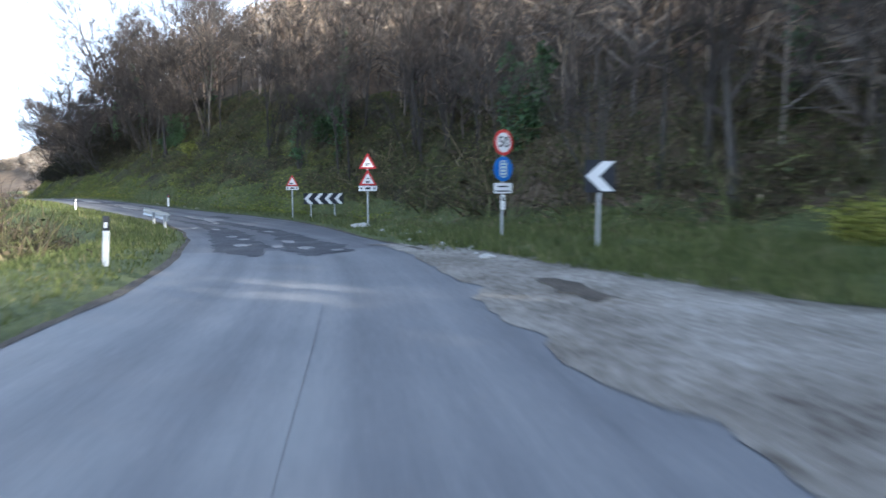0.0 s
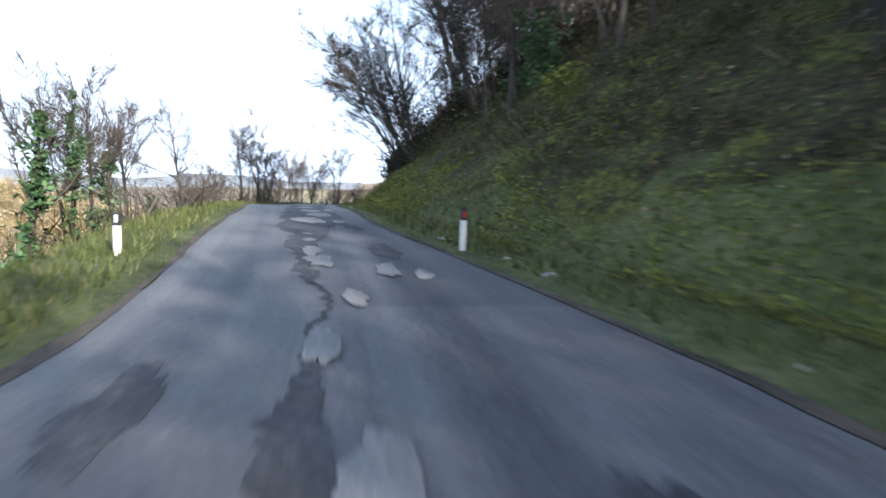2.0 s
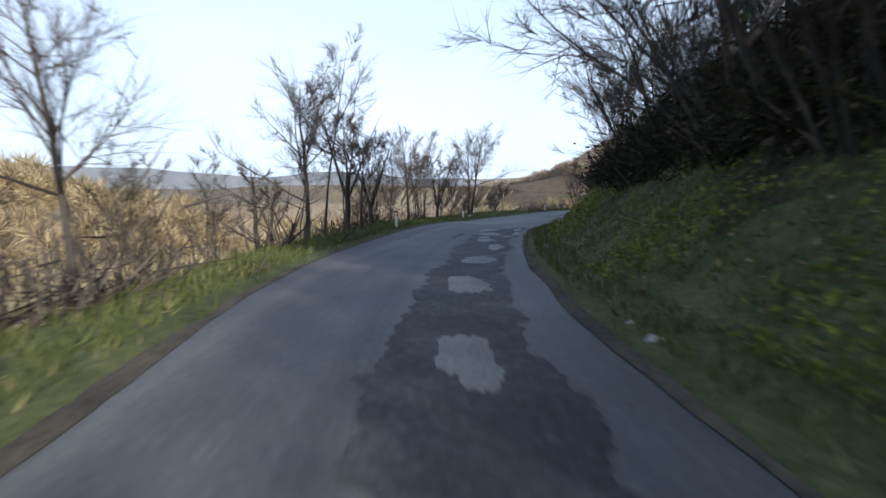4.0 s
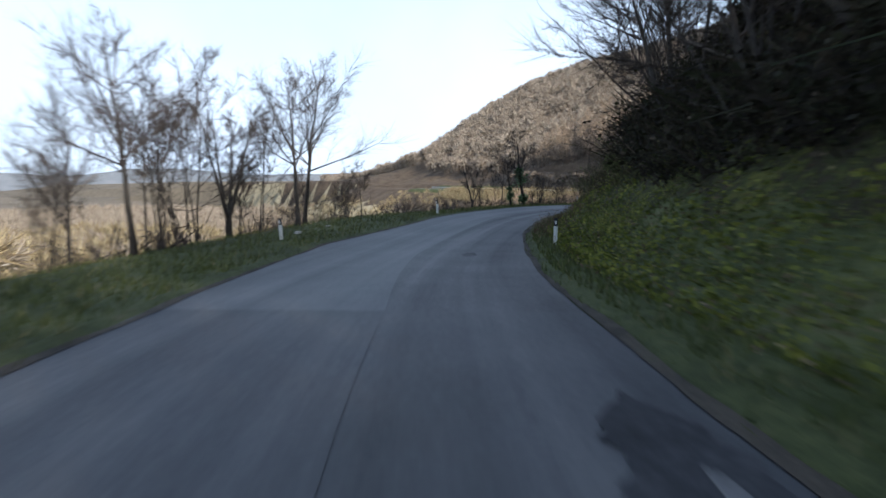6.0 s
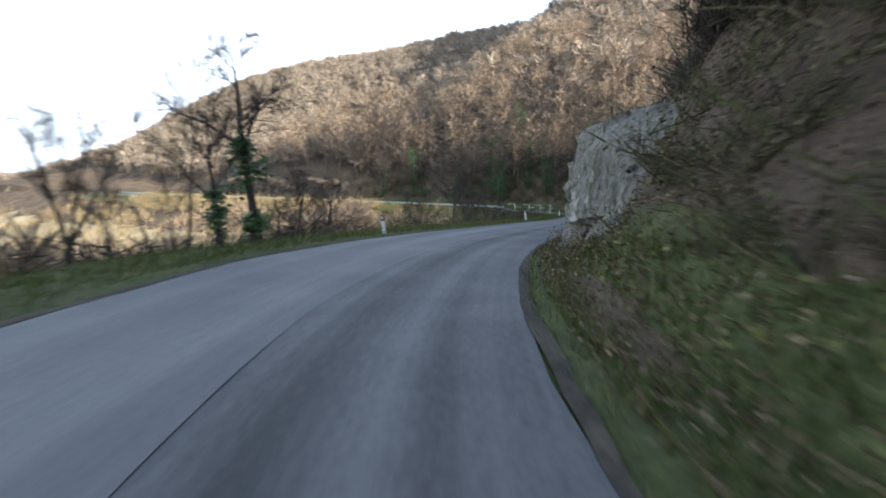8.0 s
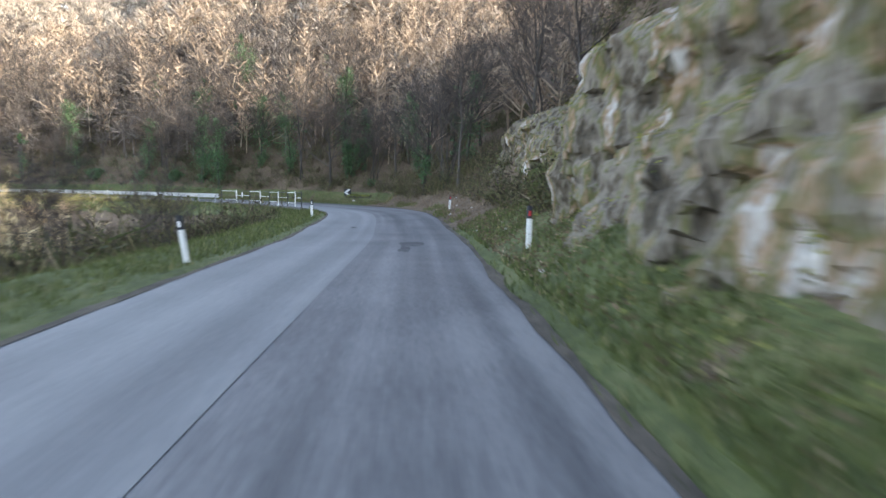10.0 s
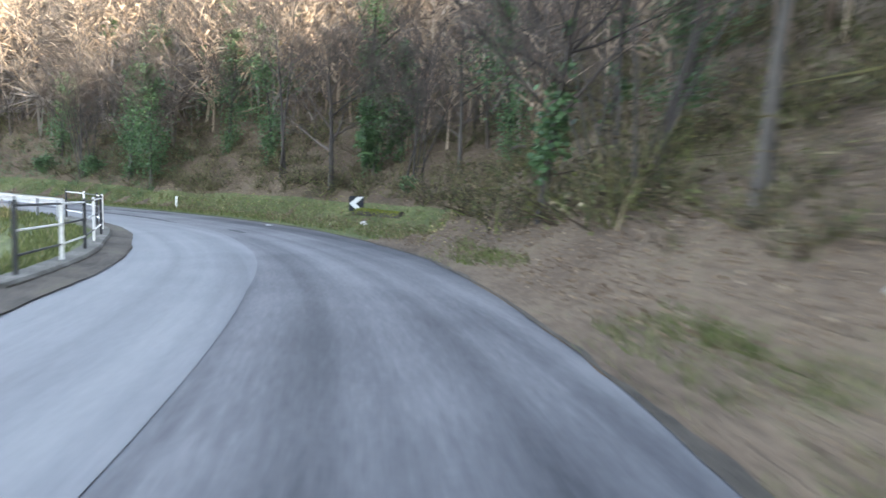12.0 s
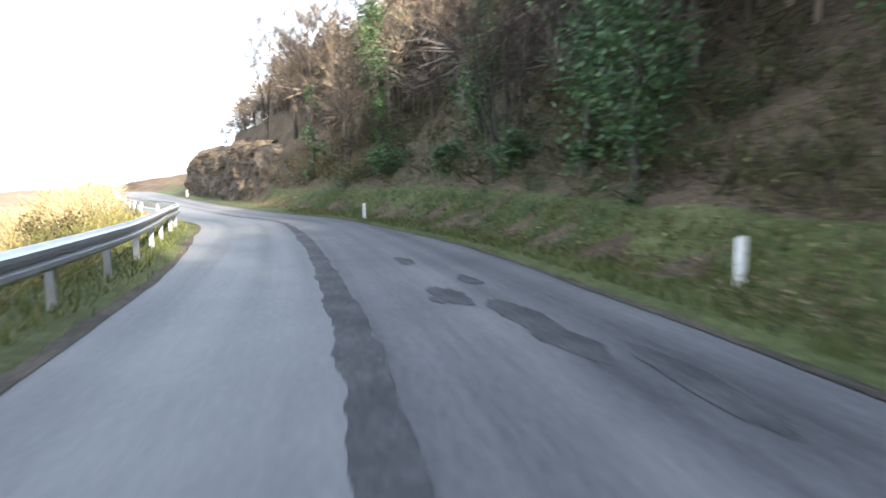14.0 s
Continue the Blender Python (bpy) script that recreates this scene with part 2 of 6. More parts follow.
ROCK_PALE = material("pale grey limestone", [(0.32, (0.045, 0.042, 0.032)), (0.42, (0.15, 0.14, 0.115)), (0.52, (0.26, 0.245, 0.21)), (0.58, (0.17, 0.16, 0.11)), (0.68, (0.42, 0.40, 0.36))], 0.9, 3.6, 0.9, 1.0, mix=0.5, depth=0.3, stretch=(1, 1, 0.4))
ROCK_BROWN = material("brown weathered rock", [(0.34, (0.025, 0.020, 0.015)), (0.45, (0.075, 0.058, 0.042)), (0.55, (0.14, 0.11, 0.08)), (0.68, (0.24, 0.20, 0.155))], 0.9, 3.4, 0.9, 1.0, mix=0.5, depth=0.3, stretch=(1, 1, 0.5))
STONE = material("pale stone", [(0.3, (0.28, 0.27, 0.24)), (0.7, (0.52, 0.50, 0.46))], 2, 14, 0.9, 0.8)
CONCRETE = material("stained concrete", [(0.32, (0.035, 0.034, 0.026)), (0.48, (0.09, 0.085, 0.07)), (0.58, (0.16, 0.15, 0.13)), (0.7, (0.26, 0.25, 0.23))], 1.1, 16, 0.9, 0.6)
STEEL = material("galvanised steel", [(0.3, (0.36, 0.37, 0.38)), (0.7, (0.55, 0.56, 0.57))], 2.0, 30, 0.42, 0.1, metal=0.85)
SIGN_BACK = material("grey sign metal", [(0.3, (0.30, 0.31, 0.32)), (0.7, (0.42, 0.43, 0.44))], 3, 30, 0.5, 0.1, metal=0.6)
WHITE = material("white sign film", [(0.3, (0.68, 0.68, 0.66)), (0.7, (0.80, 0.80, 0.79))], 3, 40, 0.4, 0.0)
RED = material("red sign film", [(0.3, (0.42, 0.03, 0.03)), (0.7, (0.55, 0.05, 0.045))], 4, 30, 0.4, 0.0)
BLUE = material("blue sign film", [(0.3, (0.02, 0.12, 0.40)), (0.7, (0.03, 0.17, 0.52))], 4, 30, 0.4, 0.0)
BLACK = material("black film", [(0.3, (0.018, 0.02, 0.026)), (0.7, (0.035, 0.038, 0.045))], 4, 30, 0.5, 0.0)
PAINT_W = material("chipped white paint", [(0.30, (0.42, 0.36, 0.27)), (0.40, (0.66, 0.65, 0.60)), (0.7, (0.76, 0.75, 0.71))], 5, 30, 0.6, 0.3)
PAINT_B = material("chipped black paint", [(0.3, (0.02, 0.02, 0.022)), (0.66, (0.05, 0.05, 0.05)), (0.8, (0.16, 0.10, 0.06))], 5, 30, 0.5, 0.3)
PLASTIC = material("dirty white plastic", [(0.3, (0.60, 0.59, 0.55)), (0.7, (0.78, 0.78, 0.76))], 5, 30, 0.5, 0.1)


# ---- mesh helpers ----
class Soup:
    """Collects triangles and quads in numpy and makes one mesh of them."""

    def __init__(self):
        self.v, self.f, self.n = [], {3: [], 4: []}, 0

    def add(self, v, f):
        v, f = np.asarray(v, float).reshape(-1, 3), np.asarray(f, int)
        self.v.append(v)
        self.f[f.shape[1]].append(f + self.n)
        self.n += len(v)

    def mesh(self, name, mat, smooth=False):
        me = bpy.data.meshes.new(name)
        v = np.concatenate(self.v)
        tri = np.concatenate(self.f[3]) if self.f[3] else np.zeros((0, 3), int)
        quad = np.concatenate(self.f[4]) if self.f[4] else np.zeros((0, 4), int)
        me.vertices.add(len(v))
        me.vertices.foreach_set("co", v.astype(np.float32).ravel())
        me.loops.add(tri.size + quad.size)
        me.loops.foreach_set("vertex_index", np.r_[tri.ravel(), quad.ravel()].astype(np.int32))
        me.polygons.add(len(tri) + len(quad))
        me.polygons.foreach_set("loop_start", np.r_[np.arange(len(tri)) * 3, tri.size + np.arange(len(quad)) * 4].astype(np.int32))
        me.polygons.foreach_set("use_smooth", np.full(len(tri) + len(quad), smooth))
        me.materials.append(mat)
        me.update(calc_edges=True)
        return me


def part(name, bm, mat, parent=None, label="", smooth=False):
    me = bpy.data.meshes.new(name)
    bm.to_mesh(me)
    bm.free()
    me.materials.append(mat)
    if smooth:
        me.polygons.foreach_set("use_smooth", np.full(len(me.polygons), True))
    ob = new(name, me)
    ob.parent = parent
    return tagged(ob, label)


def soup_part(name, soup, mat, parent=None, label="", smooth=False):
    ob = new(name, soup.mesh(name, mat, smooth))
    ob.parent = parent
    return tagged(ob, label)


def thing(name, m, label, category, group=""):
    ob = new(name)
    ob.empty_display_size = 0.2
    ob.matrix_basis = m
    return tagged(ob, label, category, group)


def box_bm(size, at=(0, 0, 0), bevel=0.0, turn=None):
    bm = bmesh.new()
    bmesh.ops.create_cube(bm, size=1.0, matrix=Matrix.Translation(at) @ (turn or Matrix()) @ Matrix.Diagonal((*size, 1)))
    if bevel:
        bmesh.ops.bevel(bm, geom=bm.edges[:], offset=bevel, segments=2, affect="EDGES")
    return bm


def rod_bm(a, b, r0, r1=None, sides=10):
    a, b = Vector(a), Vector(b)
    bm = bmesh.new()
    m = Matrix.Translation((a + b) / 2) @ (b - a).to_track_quat("Z", "Y").to_matrix().to_4x4()
    bmesh.ops.create_cone(bm, cap_ends=True, segments=sides, radius1=r0, radius2=r0 if r1 is None else r1, depth=(b - a).length, matrix=m)
    return bm


def plate_bm(outline, thick, y=0.0, bevel=0.0):
    """An upright plate: outline in (x, z), facing -y, from y back to y + thick."""
    bm = bmesh.new()
    f = bm.faces.new([bm.verts.new((x, y, z)) for x, z in outline])
    out = bmesh.ops.extrude_face_region(bm, geom=[f])
    bmesh.ops.translate(bm, verts=[v for v in out["geom"] if isinstance(v, bmesh.types.BMVert)], vec=(0, thick, 0))
    bmesh.ops.recalc_face_normals(bm, faces=bm.faces[:])
    return bm


def text_mesh(body, size):
    cu = bpy.data.curves.new("text", "FONT")
    cu.offset = 0.012 * size
    cu.body, cu.size, cu.align_x, cu.align_y, cu.extrude = body, size, "CENTER", "CENTER", 0.001
    ob = bpy.data.objects.new("text", cu)
    me = bpy.data.meshes.new_from_object(ob)
    bpy.data.objects.remove(ob)
    return me


def noise2(x, y, scale, seed=0, octaves=3):
    """Smooth value noise of arrays, about -1 to 1."""
    out, amp, tot = 0.0, 1.0, 0.0
    for o in range(octaves):
        X, Y = np.asarray(x) * scale + seed * 17.3, np.asarray(y) * scale - seed * 9.7
        i, j = np.floor(X).astype(int), np.floor(Y).astype(int)
        fx, fy = X - i, Y - j
        fx, fy = fx * fx * (3 - 2 * fx), fy * fy * (3 - 2 * fy)

        def r(a, b):
            h = (a * 374761393 + b * 668265263 + (seed + o) * 1274126177) & 0xFFFFFFFF
            h = ((h ^ (h >> 13)) * 1274126177) & 0xFFFFFFFF
            return ((h ^ (h >> 16)) & 0xFFFF) / 32767.5 - 1

        out = out + amp * ((r(i, j) * (1 - fx) + r(i + 1, j) * fx) * (1 - fy) + (r(i, j + 1) * (1 - fx) + r(i + 1, j + 1) * fx) * fy)
        tot += amp
        amp, scale = amp * 0.5, scale * 2.03
    return out / tot


# ---- the road's line: x, y, z of the camera's smoothed path brought down to the ground, in the right-hand lane, extended at both ends ----
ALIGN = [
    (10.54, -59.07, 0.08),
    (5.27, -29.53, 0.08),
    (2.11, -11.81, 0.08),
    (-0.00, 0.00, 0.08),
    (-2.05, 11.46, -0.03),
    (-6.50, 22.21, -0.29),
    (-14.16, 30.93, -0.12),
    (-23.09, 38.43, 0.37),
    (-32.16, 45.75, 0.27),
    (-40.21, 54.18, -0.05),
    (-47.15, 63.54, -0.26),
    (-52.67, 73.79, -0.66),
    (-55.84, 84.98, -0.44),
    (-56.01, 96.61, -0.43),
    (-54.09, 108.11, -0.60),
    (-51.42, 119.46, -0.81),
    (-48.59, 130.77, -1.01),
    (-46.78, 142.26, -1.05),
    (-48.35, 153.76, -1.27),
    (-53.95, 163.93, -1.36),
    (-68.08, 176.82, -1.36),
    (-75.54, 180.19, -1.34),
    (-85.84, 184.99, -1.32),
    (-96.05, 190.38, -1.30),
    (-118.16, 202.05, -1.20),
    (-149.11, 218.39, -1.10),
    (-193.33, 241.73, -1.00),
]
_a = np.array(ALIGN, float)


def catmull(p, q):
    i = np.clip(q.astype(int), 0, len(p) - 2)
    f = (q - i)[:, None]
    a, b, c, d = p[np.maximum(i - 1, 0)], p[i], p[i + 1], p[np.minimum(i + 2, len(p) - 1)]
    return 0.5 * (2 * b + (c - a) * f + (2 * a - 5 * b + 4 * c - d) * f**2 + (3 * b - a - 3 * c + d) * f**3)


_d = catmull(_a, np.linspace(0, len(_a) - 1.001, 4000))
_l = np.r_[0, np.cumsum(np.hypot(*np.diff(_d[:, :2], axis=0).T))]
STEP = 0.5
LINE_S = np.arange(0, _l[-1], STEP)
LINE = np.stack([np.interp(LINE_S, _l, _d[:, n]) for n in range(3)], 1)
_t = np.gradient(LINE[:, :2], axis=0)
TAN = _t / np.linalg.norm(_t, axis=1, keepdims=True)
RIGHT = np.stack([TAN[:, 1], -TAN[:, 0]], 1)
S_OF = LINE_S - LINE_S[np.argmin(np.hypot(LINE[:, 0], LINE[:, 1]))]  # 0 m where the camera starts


def near(x, y):
    """Metres along the road, metres to its right, and the road's height there, for arrays of places."""
    x, y = np.ravel(x), np.ravel(y)
    s, u, z = np.empty(len(x)), np.empty(len(x)), np.empty(len(x))
    for a in range(0, len(x), 4000):
        b = slice(a, a + 4000)
        d = (x[b, None] - LINE[None, :, 0]) ** 2 + (y[b, None] - LINE[None, :, 1]) ** 2
        i = d.argmin(1)
        ox, oy = x[b] - LINE[i, 0], y[b] - LINE[i, 1]
        along = ox * TAN[i, 0] + oy * TAN[i, 1]
        side = ox * RIGHT[i, 0] + oy * RIGHT[i, 1]
        s[b], z[b] = S_OF[i] + np.clip(along, -0.5, 0.5), LINE[i, 2]
        u[b] = np.where(side >= 0, 1, -1) * np.sqrt(d.min(1))
    return s, u, z


def on_line(s, u):
    """The place at s metres along and u metres to the right, with the road's height."""
    i = np.interp(np.asarray(s, float), S_OF, np.arange(len(S_OF)))
    g = lambda a, n: np.interp(i, np.arange(len(a)), a[:, n])
    return np.stack([g(LINE, 0) + u * g(RIGHT, 0), g(LINE, 1) + u * g(RIGHT, 1), g(LINE, 2)], -1)


# ---- the lie of the land ----
def table(s, *pairs):
    return np.interp(s, [p[0] for p in pairs], [p[1] for p in pairs])


def edge_r(s):
    return table(s, (-55, 2.9), (5, 2.5), (11, 2.2), (16, 1.9), (18, 1.83), (23, 2.4), (28, 3.0), (32, 3.0), (38, 2.2), (41, 1.8), (44, 1.45), (49, 1.55), (56, 1.86), (70, 2.0), (85, 1.92), (91, 1.86), (94.5, 1.62), (98, 1.25), (106, 0.97), (114, 0.85), (124, 1.1),
                 (142, 1.38), (152, 1.36), (160, 1.5), (166, 2.05), (172, 2.6), (178, 2.9), (188, 3.2), (198, 3.25), (206, 2.45), (300, 2.4))


def edge_l(s):
    return table(s, (-55, -2.9), (8, -2.9), (16, -3.1), (22, -2.96), (27, -2.49), (32, -2.04), (36, -2.0), (40, -2.1), (44, -1.95), (50, -1.75), (56, -1.9), (62, -2.3), (68, -2.55), (76, -2.85), (83, -3.1), (88, -3.5), (94, -4.2), (100, -3.7), (108, -3.95), (114, -4.2), (120, -3.8),
                 (132, -3.3), (144, -3.35), (153, -3.5), (161, -3.35), (168, -3.3), (176, -3.1), (183, -2.5), (190, -2.2), (197, -2.25), (203, -2.6), (300, -2.5))


def seam(s):
    return table(s, (-55, -0.3), (75, -0.3), (84, -0.5), (92, -1.05), (100, -1.07), (110, -1.5), (125, -1.3), (141, -1.1), (160, -1.2), (168, -1.05), (179, -0.35), (188, 0.05), (200, 0.0), (300, 0.0))


def verge_right(s):
    return table(s, (-20, 7.5), (10, 6.5), (19, 3.6), (28, 2.6), (40, 1.2), (95, 1.2), (108, 0.8), (118, 0.8), (130, 0.8), (145, 0.5), (158, 0.5), (164, 0.5), (174, 0.6), (177.5, 3.0), (183, 2.6), (188, 1.5), (205, 1.3), (240, 2.0))


def verge_left(s):
    return table(s, (-20, 3.0), (5, 5.0), (18, 2.6), (30, 1.8), (60, 1.6), (80, 2.8), (88, 5.0), (104, 6.0), (111, 2.6), (140, 2.6), (155, 2.2), (165, 1.4), (200, 2.6))


def grass_up(s):
    """How far the grass climbs the bank."""
    return table(s, (20, 0.5), (35, 1.2), (60, 2.6), (85, 2.6), (97, 1.2), (104, 0.4), (112, 0.2), (136, 0.3), (141, 1.6), (150, 1.4), (155, 0.2), (170, 0.1), (180, 0.5))


def ground_z(x, y):
    shape = np.shape(x)
    x, y = np.ravel(np.asarray(x, float)), np.ravel(np.asarray(y, float))
    s, u, zr = near(x, y)
    # right of the road: verge, then the hillside
    d = u - edge_r(s)
    v = verge_right(s)
    steep = table(s, (-60, 0.6), (-10, 0.5), (8, 0.42), (20, 0.6), (30, 0.8), (45, 0.95), (95, 1.0), (108, 1.2), (116, 1.5), (140, 1.4), (150, 0.9), (160, 0.62), (180, 0.6), (205, 0.9), (240, 0.9))
    # crest heights out of view are raised until the hill shades the road
    cap = table(s, (-60, 34), (0, 30), (25, 26), (45, 26), (70, 28), (85, 32), (108, 32), (150, 34), (178, 70), (200, 62), (215, 44), (235, 30), (256, 22), (264, 8), (275, 2), (345, 1))
    step = table(s, (112, 0), (118, 3.0), (126, 3.4), (132, 4.4), (142, 5.5), (152, 5.0), (160, 0), (224, 0), (231, 4.5), (250, 4.5), (262, 0))
    set_back = table(s, (112, 1.7), (132, 2.0), (144, 3.6), (160, 3.4), (212, 1.7)) * np.clip(step / 3, 0, 1)
    up = np.maximum(d - v - set_back, 0)
    climb = np.clip((d - v - set_back) / 1.6, 0, 1)
    right = 0.06 * np.clip(d, 0, v) + 0.55 * np.clip(d - v, 0, set_back) + cap * (1 - np.exp(-up * steep / cap)) * np.clip(1 - step / 9, 0.45, 1) + step * climb * climb * (3 - 2 * climb)
    # left of the road: verge, then the fall to the valley
    e = edge_l(s) - u
    w = verge_left(s)
    depth = table(s, (-40, 2.5), (15, 2.2), (28, 8), (45, 30), (100, 30), (122, 28), (138, 14), (150, 3.2), (172, 3.0), (188, 9), (210, 16), (300, 18))
    fall = table(s, (-40, 0.25), (20, 0.35), (40, 0.65), (110, 0.6), (145, 0.55), (172, 0.5), (190, 0.6))
    down = np.maximum(e - w, 0)
    left = -0.05 * np.clip(e, 0, w) - depth * (1 - np.exp(-down * fall / depth))
    z = zr + np.where(u > 0, np.where(d > 0, right, 0), np.where(e > 0, left, 0))
    away = np.maximum(np.maximum(d - v, e - w), 0)
    z += noise2(x, y, 0.16, 3) * np.clip(away * 0.14, 0, 1.6) + noise2(x, y, 0.7, 5) * np.clip(away * 0.12, 0, 0.28)
    # the sunlit rise across the valley
    z += 25 * np.exp(-(((x + 138) / 48) ** 2 + ((y - 42) / 48) ** 2)) * np.clip(away / 40, 0, 1)
    # the broad wooded hill behind, its east-west ridge heights fitted to the camera's skyline
    ridge = table(x - 0.45 * np.clip(430 - y, 0, 300), (-420, 0), (-330, 0), (-290, 9), (-270, 22), (-248, 40), (-213, 56), (-172, 68), (-136, 74), (-86, 84), (-26, 94), (80, 100)) + 3 * noise2(x, y, 0.02, 23)
    rise, wane = np.clip((y - 195) / 235, 0, 1), np.clip((y - 450) / 400, 0, 1)
    z += ridge * rise * rise * (3 - 2 * rise) * (1 - 0.6 * wane) * np.clip((d - 8) / 30, 0, 1) * (u > 0)
    z = np.where((u > edge_l(s) - 0.3) & (u < edge_r(s) + 0.3), zr - 0.12, z)
    return z.reshape(shape)


FAR = np.array([12, 40, 110, 260, 600, 1400, 2600])
gx = np.r_[-420 - FAR[::-1], np.arange(-420, -171, 8), np.arange(-170, 60.1, 1.4), np.arange(68, 140, 8), 150 + FAR]
gy = np.r_[-60 - FAR[::-1], np.arange(-50, 260.1, 1.4), np.arange(268, 490, 8), 500 + FAR]
GX, GY = np.meshgrid(gx, gy)
soup = Soup()
n_x, n_y = len(gx), len(gy)
i, j = np.meshgrid(np.arange(n_x - 1), np.arange(n_y - 1))
q = (j * n_x + i).ravel()
GZ = ground_z(GX, GY)
_s, _u, _z = near(GX, GY)
_d, _e = _u - edge_r(_s), edge_l(_s) - _u
# the sheet dips below the verges and the bank, which have surfaces of their own
GZ -= np.where(((_d > 0.2) & (_d < verge_right(_s) + grass_up(_s))) | ((_e > 0.2) & (_e < verge_left(_s) + 0.3)), 0.35, 0).reshape(GZ.shape)
GZ -= np.where((_s > 23) & (_s < 115) & (_d > verge_right(_s)) & (_d < verge_right(_s) + 9.5), 0.45, 0).reshape(GZ.shape)
soup.add(np.stack([GX, GY, GZ], -1).reshape(-1, 3), np.stack([q, q + 1, q + n_x + 1, q + n_x], 1))
land = soup_part("ground", soup, EARTH, smooth=True)
land.data.materials.append(FAR_LAND)
land.data.materials.append(SUNLIT_GRASS)
_cx, _cy = (gx[i] + gx[i + 1]).ravel() / 2, (gy[j] + gy[j + 1]).ravel() / 2
_cs, _cu, _ = near(_cx, _cy)
_far = (_cx < -430) | (_cx > 160) | (_cy < -70) | (_cy > 510)
land.data.polygons.foreach_set("material_index", np.where(_far, 1, np.where((_cu + 3 * noise2(_cx, _cy, 0.15, 27) < -16) & ((_cs > 48) | (_cu < -45)), 2, 0)).astype(np.int32))
tagged(land, "brown hillside earth strewn with dead leaves", "ground", kind="structure")


def ribbon(name, s0, s1, offsets, height, mat, step=0.5, label="", category="", wobble=None):
    """A strip along the road: offsets(s) gives the cross offsets, height(s, u, x, y) the height over the road."""
    s = np.arange(s0, s1 + step / 2, step)
    u = offsets(s)
    p = on_line(np.repeat(s[:, None], u.shape[1], 1), u)
    p[..., 2] = height(s[:, None] + 0 * u, u, p)
    k, m = u.shape
    i, j = np.meshgrid(np.arange(m - 1), np.arange(k - 1))
    q = (j * m + i).ravel()
    sp = Soup()
    sp.add(p.reshape(-1, 3), np.stack([q, q + 1, q + m + 1, q + m], 1))
    ob = soup_part(name, sp, mat, smooth=True)
    uv = ob.data.uv_layers.new(name="UVMap")
    idx = np.empty(len(ob.data.loops), np.int32)
    ob.data.loops.foreach_get("vertex_index", idx)
    su = np.stack([s[:, None] + 0 * u, u], -1).reshape(-1, 2)
    uv.data.foreach_set("uv", su[idx].astype(np.float32).ravel())
    return tagged(ob, label, category, kind="structure")


S0, S1 = -55.0, 300.0


def edge_noise(s, seed, amount=0.12):
    return amount * noise2(s, s * 0 + 3.3, 0.5, seed, 4)


def lane_cut(s):
    return seam(s) + 0.08 * noise2(s, 0 * s, 0.06, 21, 2)


for s0, s1, left_mat, right_mat, what in ((S0, 14.0, ASPHALT_NEW, ASPHALT_NEW, "smooth and dry"), (14.0, 36.0, ASPHALT_OLD, ASPHALT_MID, "broken on its outer half"), (36.0, 84.0, ASPHALT_OLD, ASPHALT_OLD, "old and broken"), (84.0, 187.0, ASPHALT_NEW, ASPHALT, "patched"), (187.0, S1, ASPHALT_NEW, ASPHALT_MID, "stained")):
    ribbon("road_left_lane", s0, s1, lambda s: np.linspace(0, 1, 8)[None] * (lane_cut(s) - (edge_l(s) + edge_noise(s, 11)))[:, None] + (edge_l(s) + edge_noise(s, 11))[:, None],
           lambda s, u, p: p[..., 2] + 0.006 + 0.003 * noise2(p[..., 0], p[..., 1], 0.5, 8), left_mat, label="grey asphalt lane, " + what, category="road")
    ribbon("road_right_lane", s0, s1, lambda s: np.linspace(0, 1, 8)[None] * (edge_r(s) + edge_noise(s, 12) - lane_cut(s) + 0.15)[:, None] + lane_cut(s)[:, None] - 0.15,
           lambda s, u, p: p[..., 2] + 0.002 * noise2(p[..., 0], p[..., 1], 0.5, 9), right_mat, label="worn asphalt lane with tyre tracks, " + what, category="road")


def soil(s, u, p):
    return ground_z(p[..., 0], p[..., 1]) + 0.035 + 0.05 * noise2(p[..., 0], p[..., 1], 1.6, 14)


def verge_h(s, u, p):
    d = np.where(u > 0, u - edge_r(s), edge_l(s) - u)
    g = soil(s, u, p)
    return np.where(d < 0.35, p[..., 2] - 0.03 + np.clip(d, 0, 0.35) * 0.2, g)


FR = np.array([-0.25, 0.0, 0.12, 0.3, 0.6, 1.0, 1.5, 2.2])
for s0, s1, ground_mat, what in ((14, 152, TURF, "grassy verge below the hillside"), (152, 176.5, EARTH, "bare leafy verge below the hillside"), (176.5, S1, TURF, "grassy verge below the hillside")):
    ribbon("verge_right", s0, s1, lambda s: edge_r(s)[:, None] + np.concatenate([np.repeat(FR[None, :5], len(s), 0), 0.6 + (verge_right(s) + grass_up(s))[:, None] * np.linspace(0.1, 1, 9)[None]], 1), verge_h, ground_mat, label=what, category="verge")
ribbon("verge_left", S0, S1, lambda s: edge_l(s)[:, None] - np.concatenate([np.repeat(FR[None, :5], len(s), 0), 0.6 + (verge_left(s) + 0.8)[:, None] * np.linspace(0.15, 1, 7)[None]], 1), verge_h, TURF, label="grassy verge above the valley", category="verge")
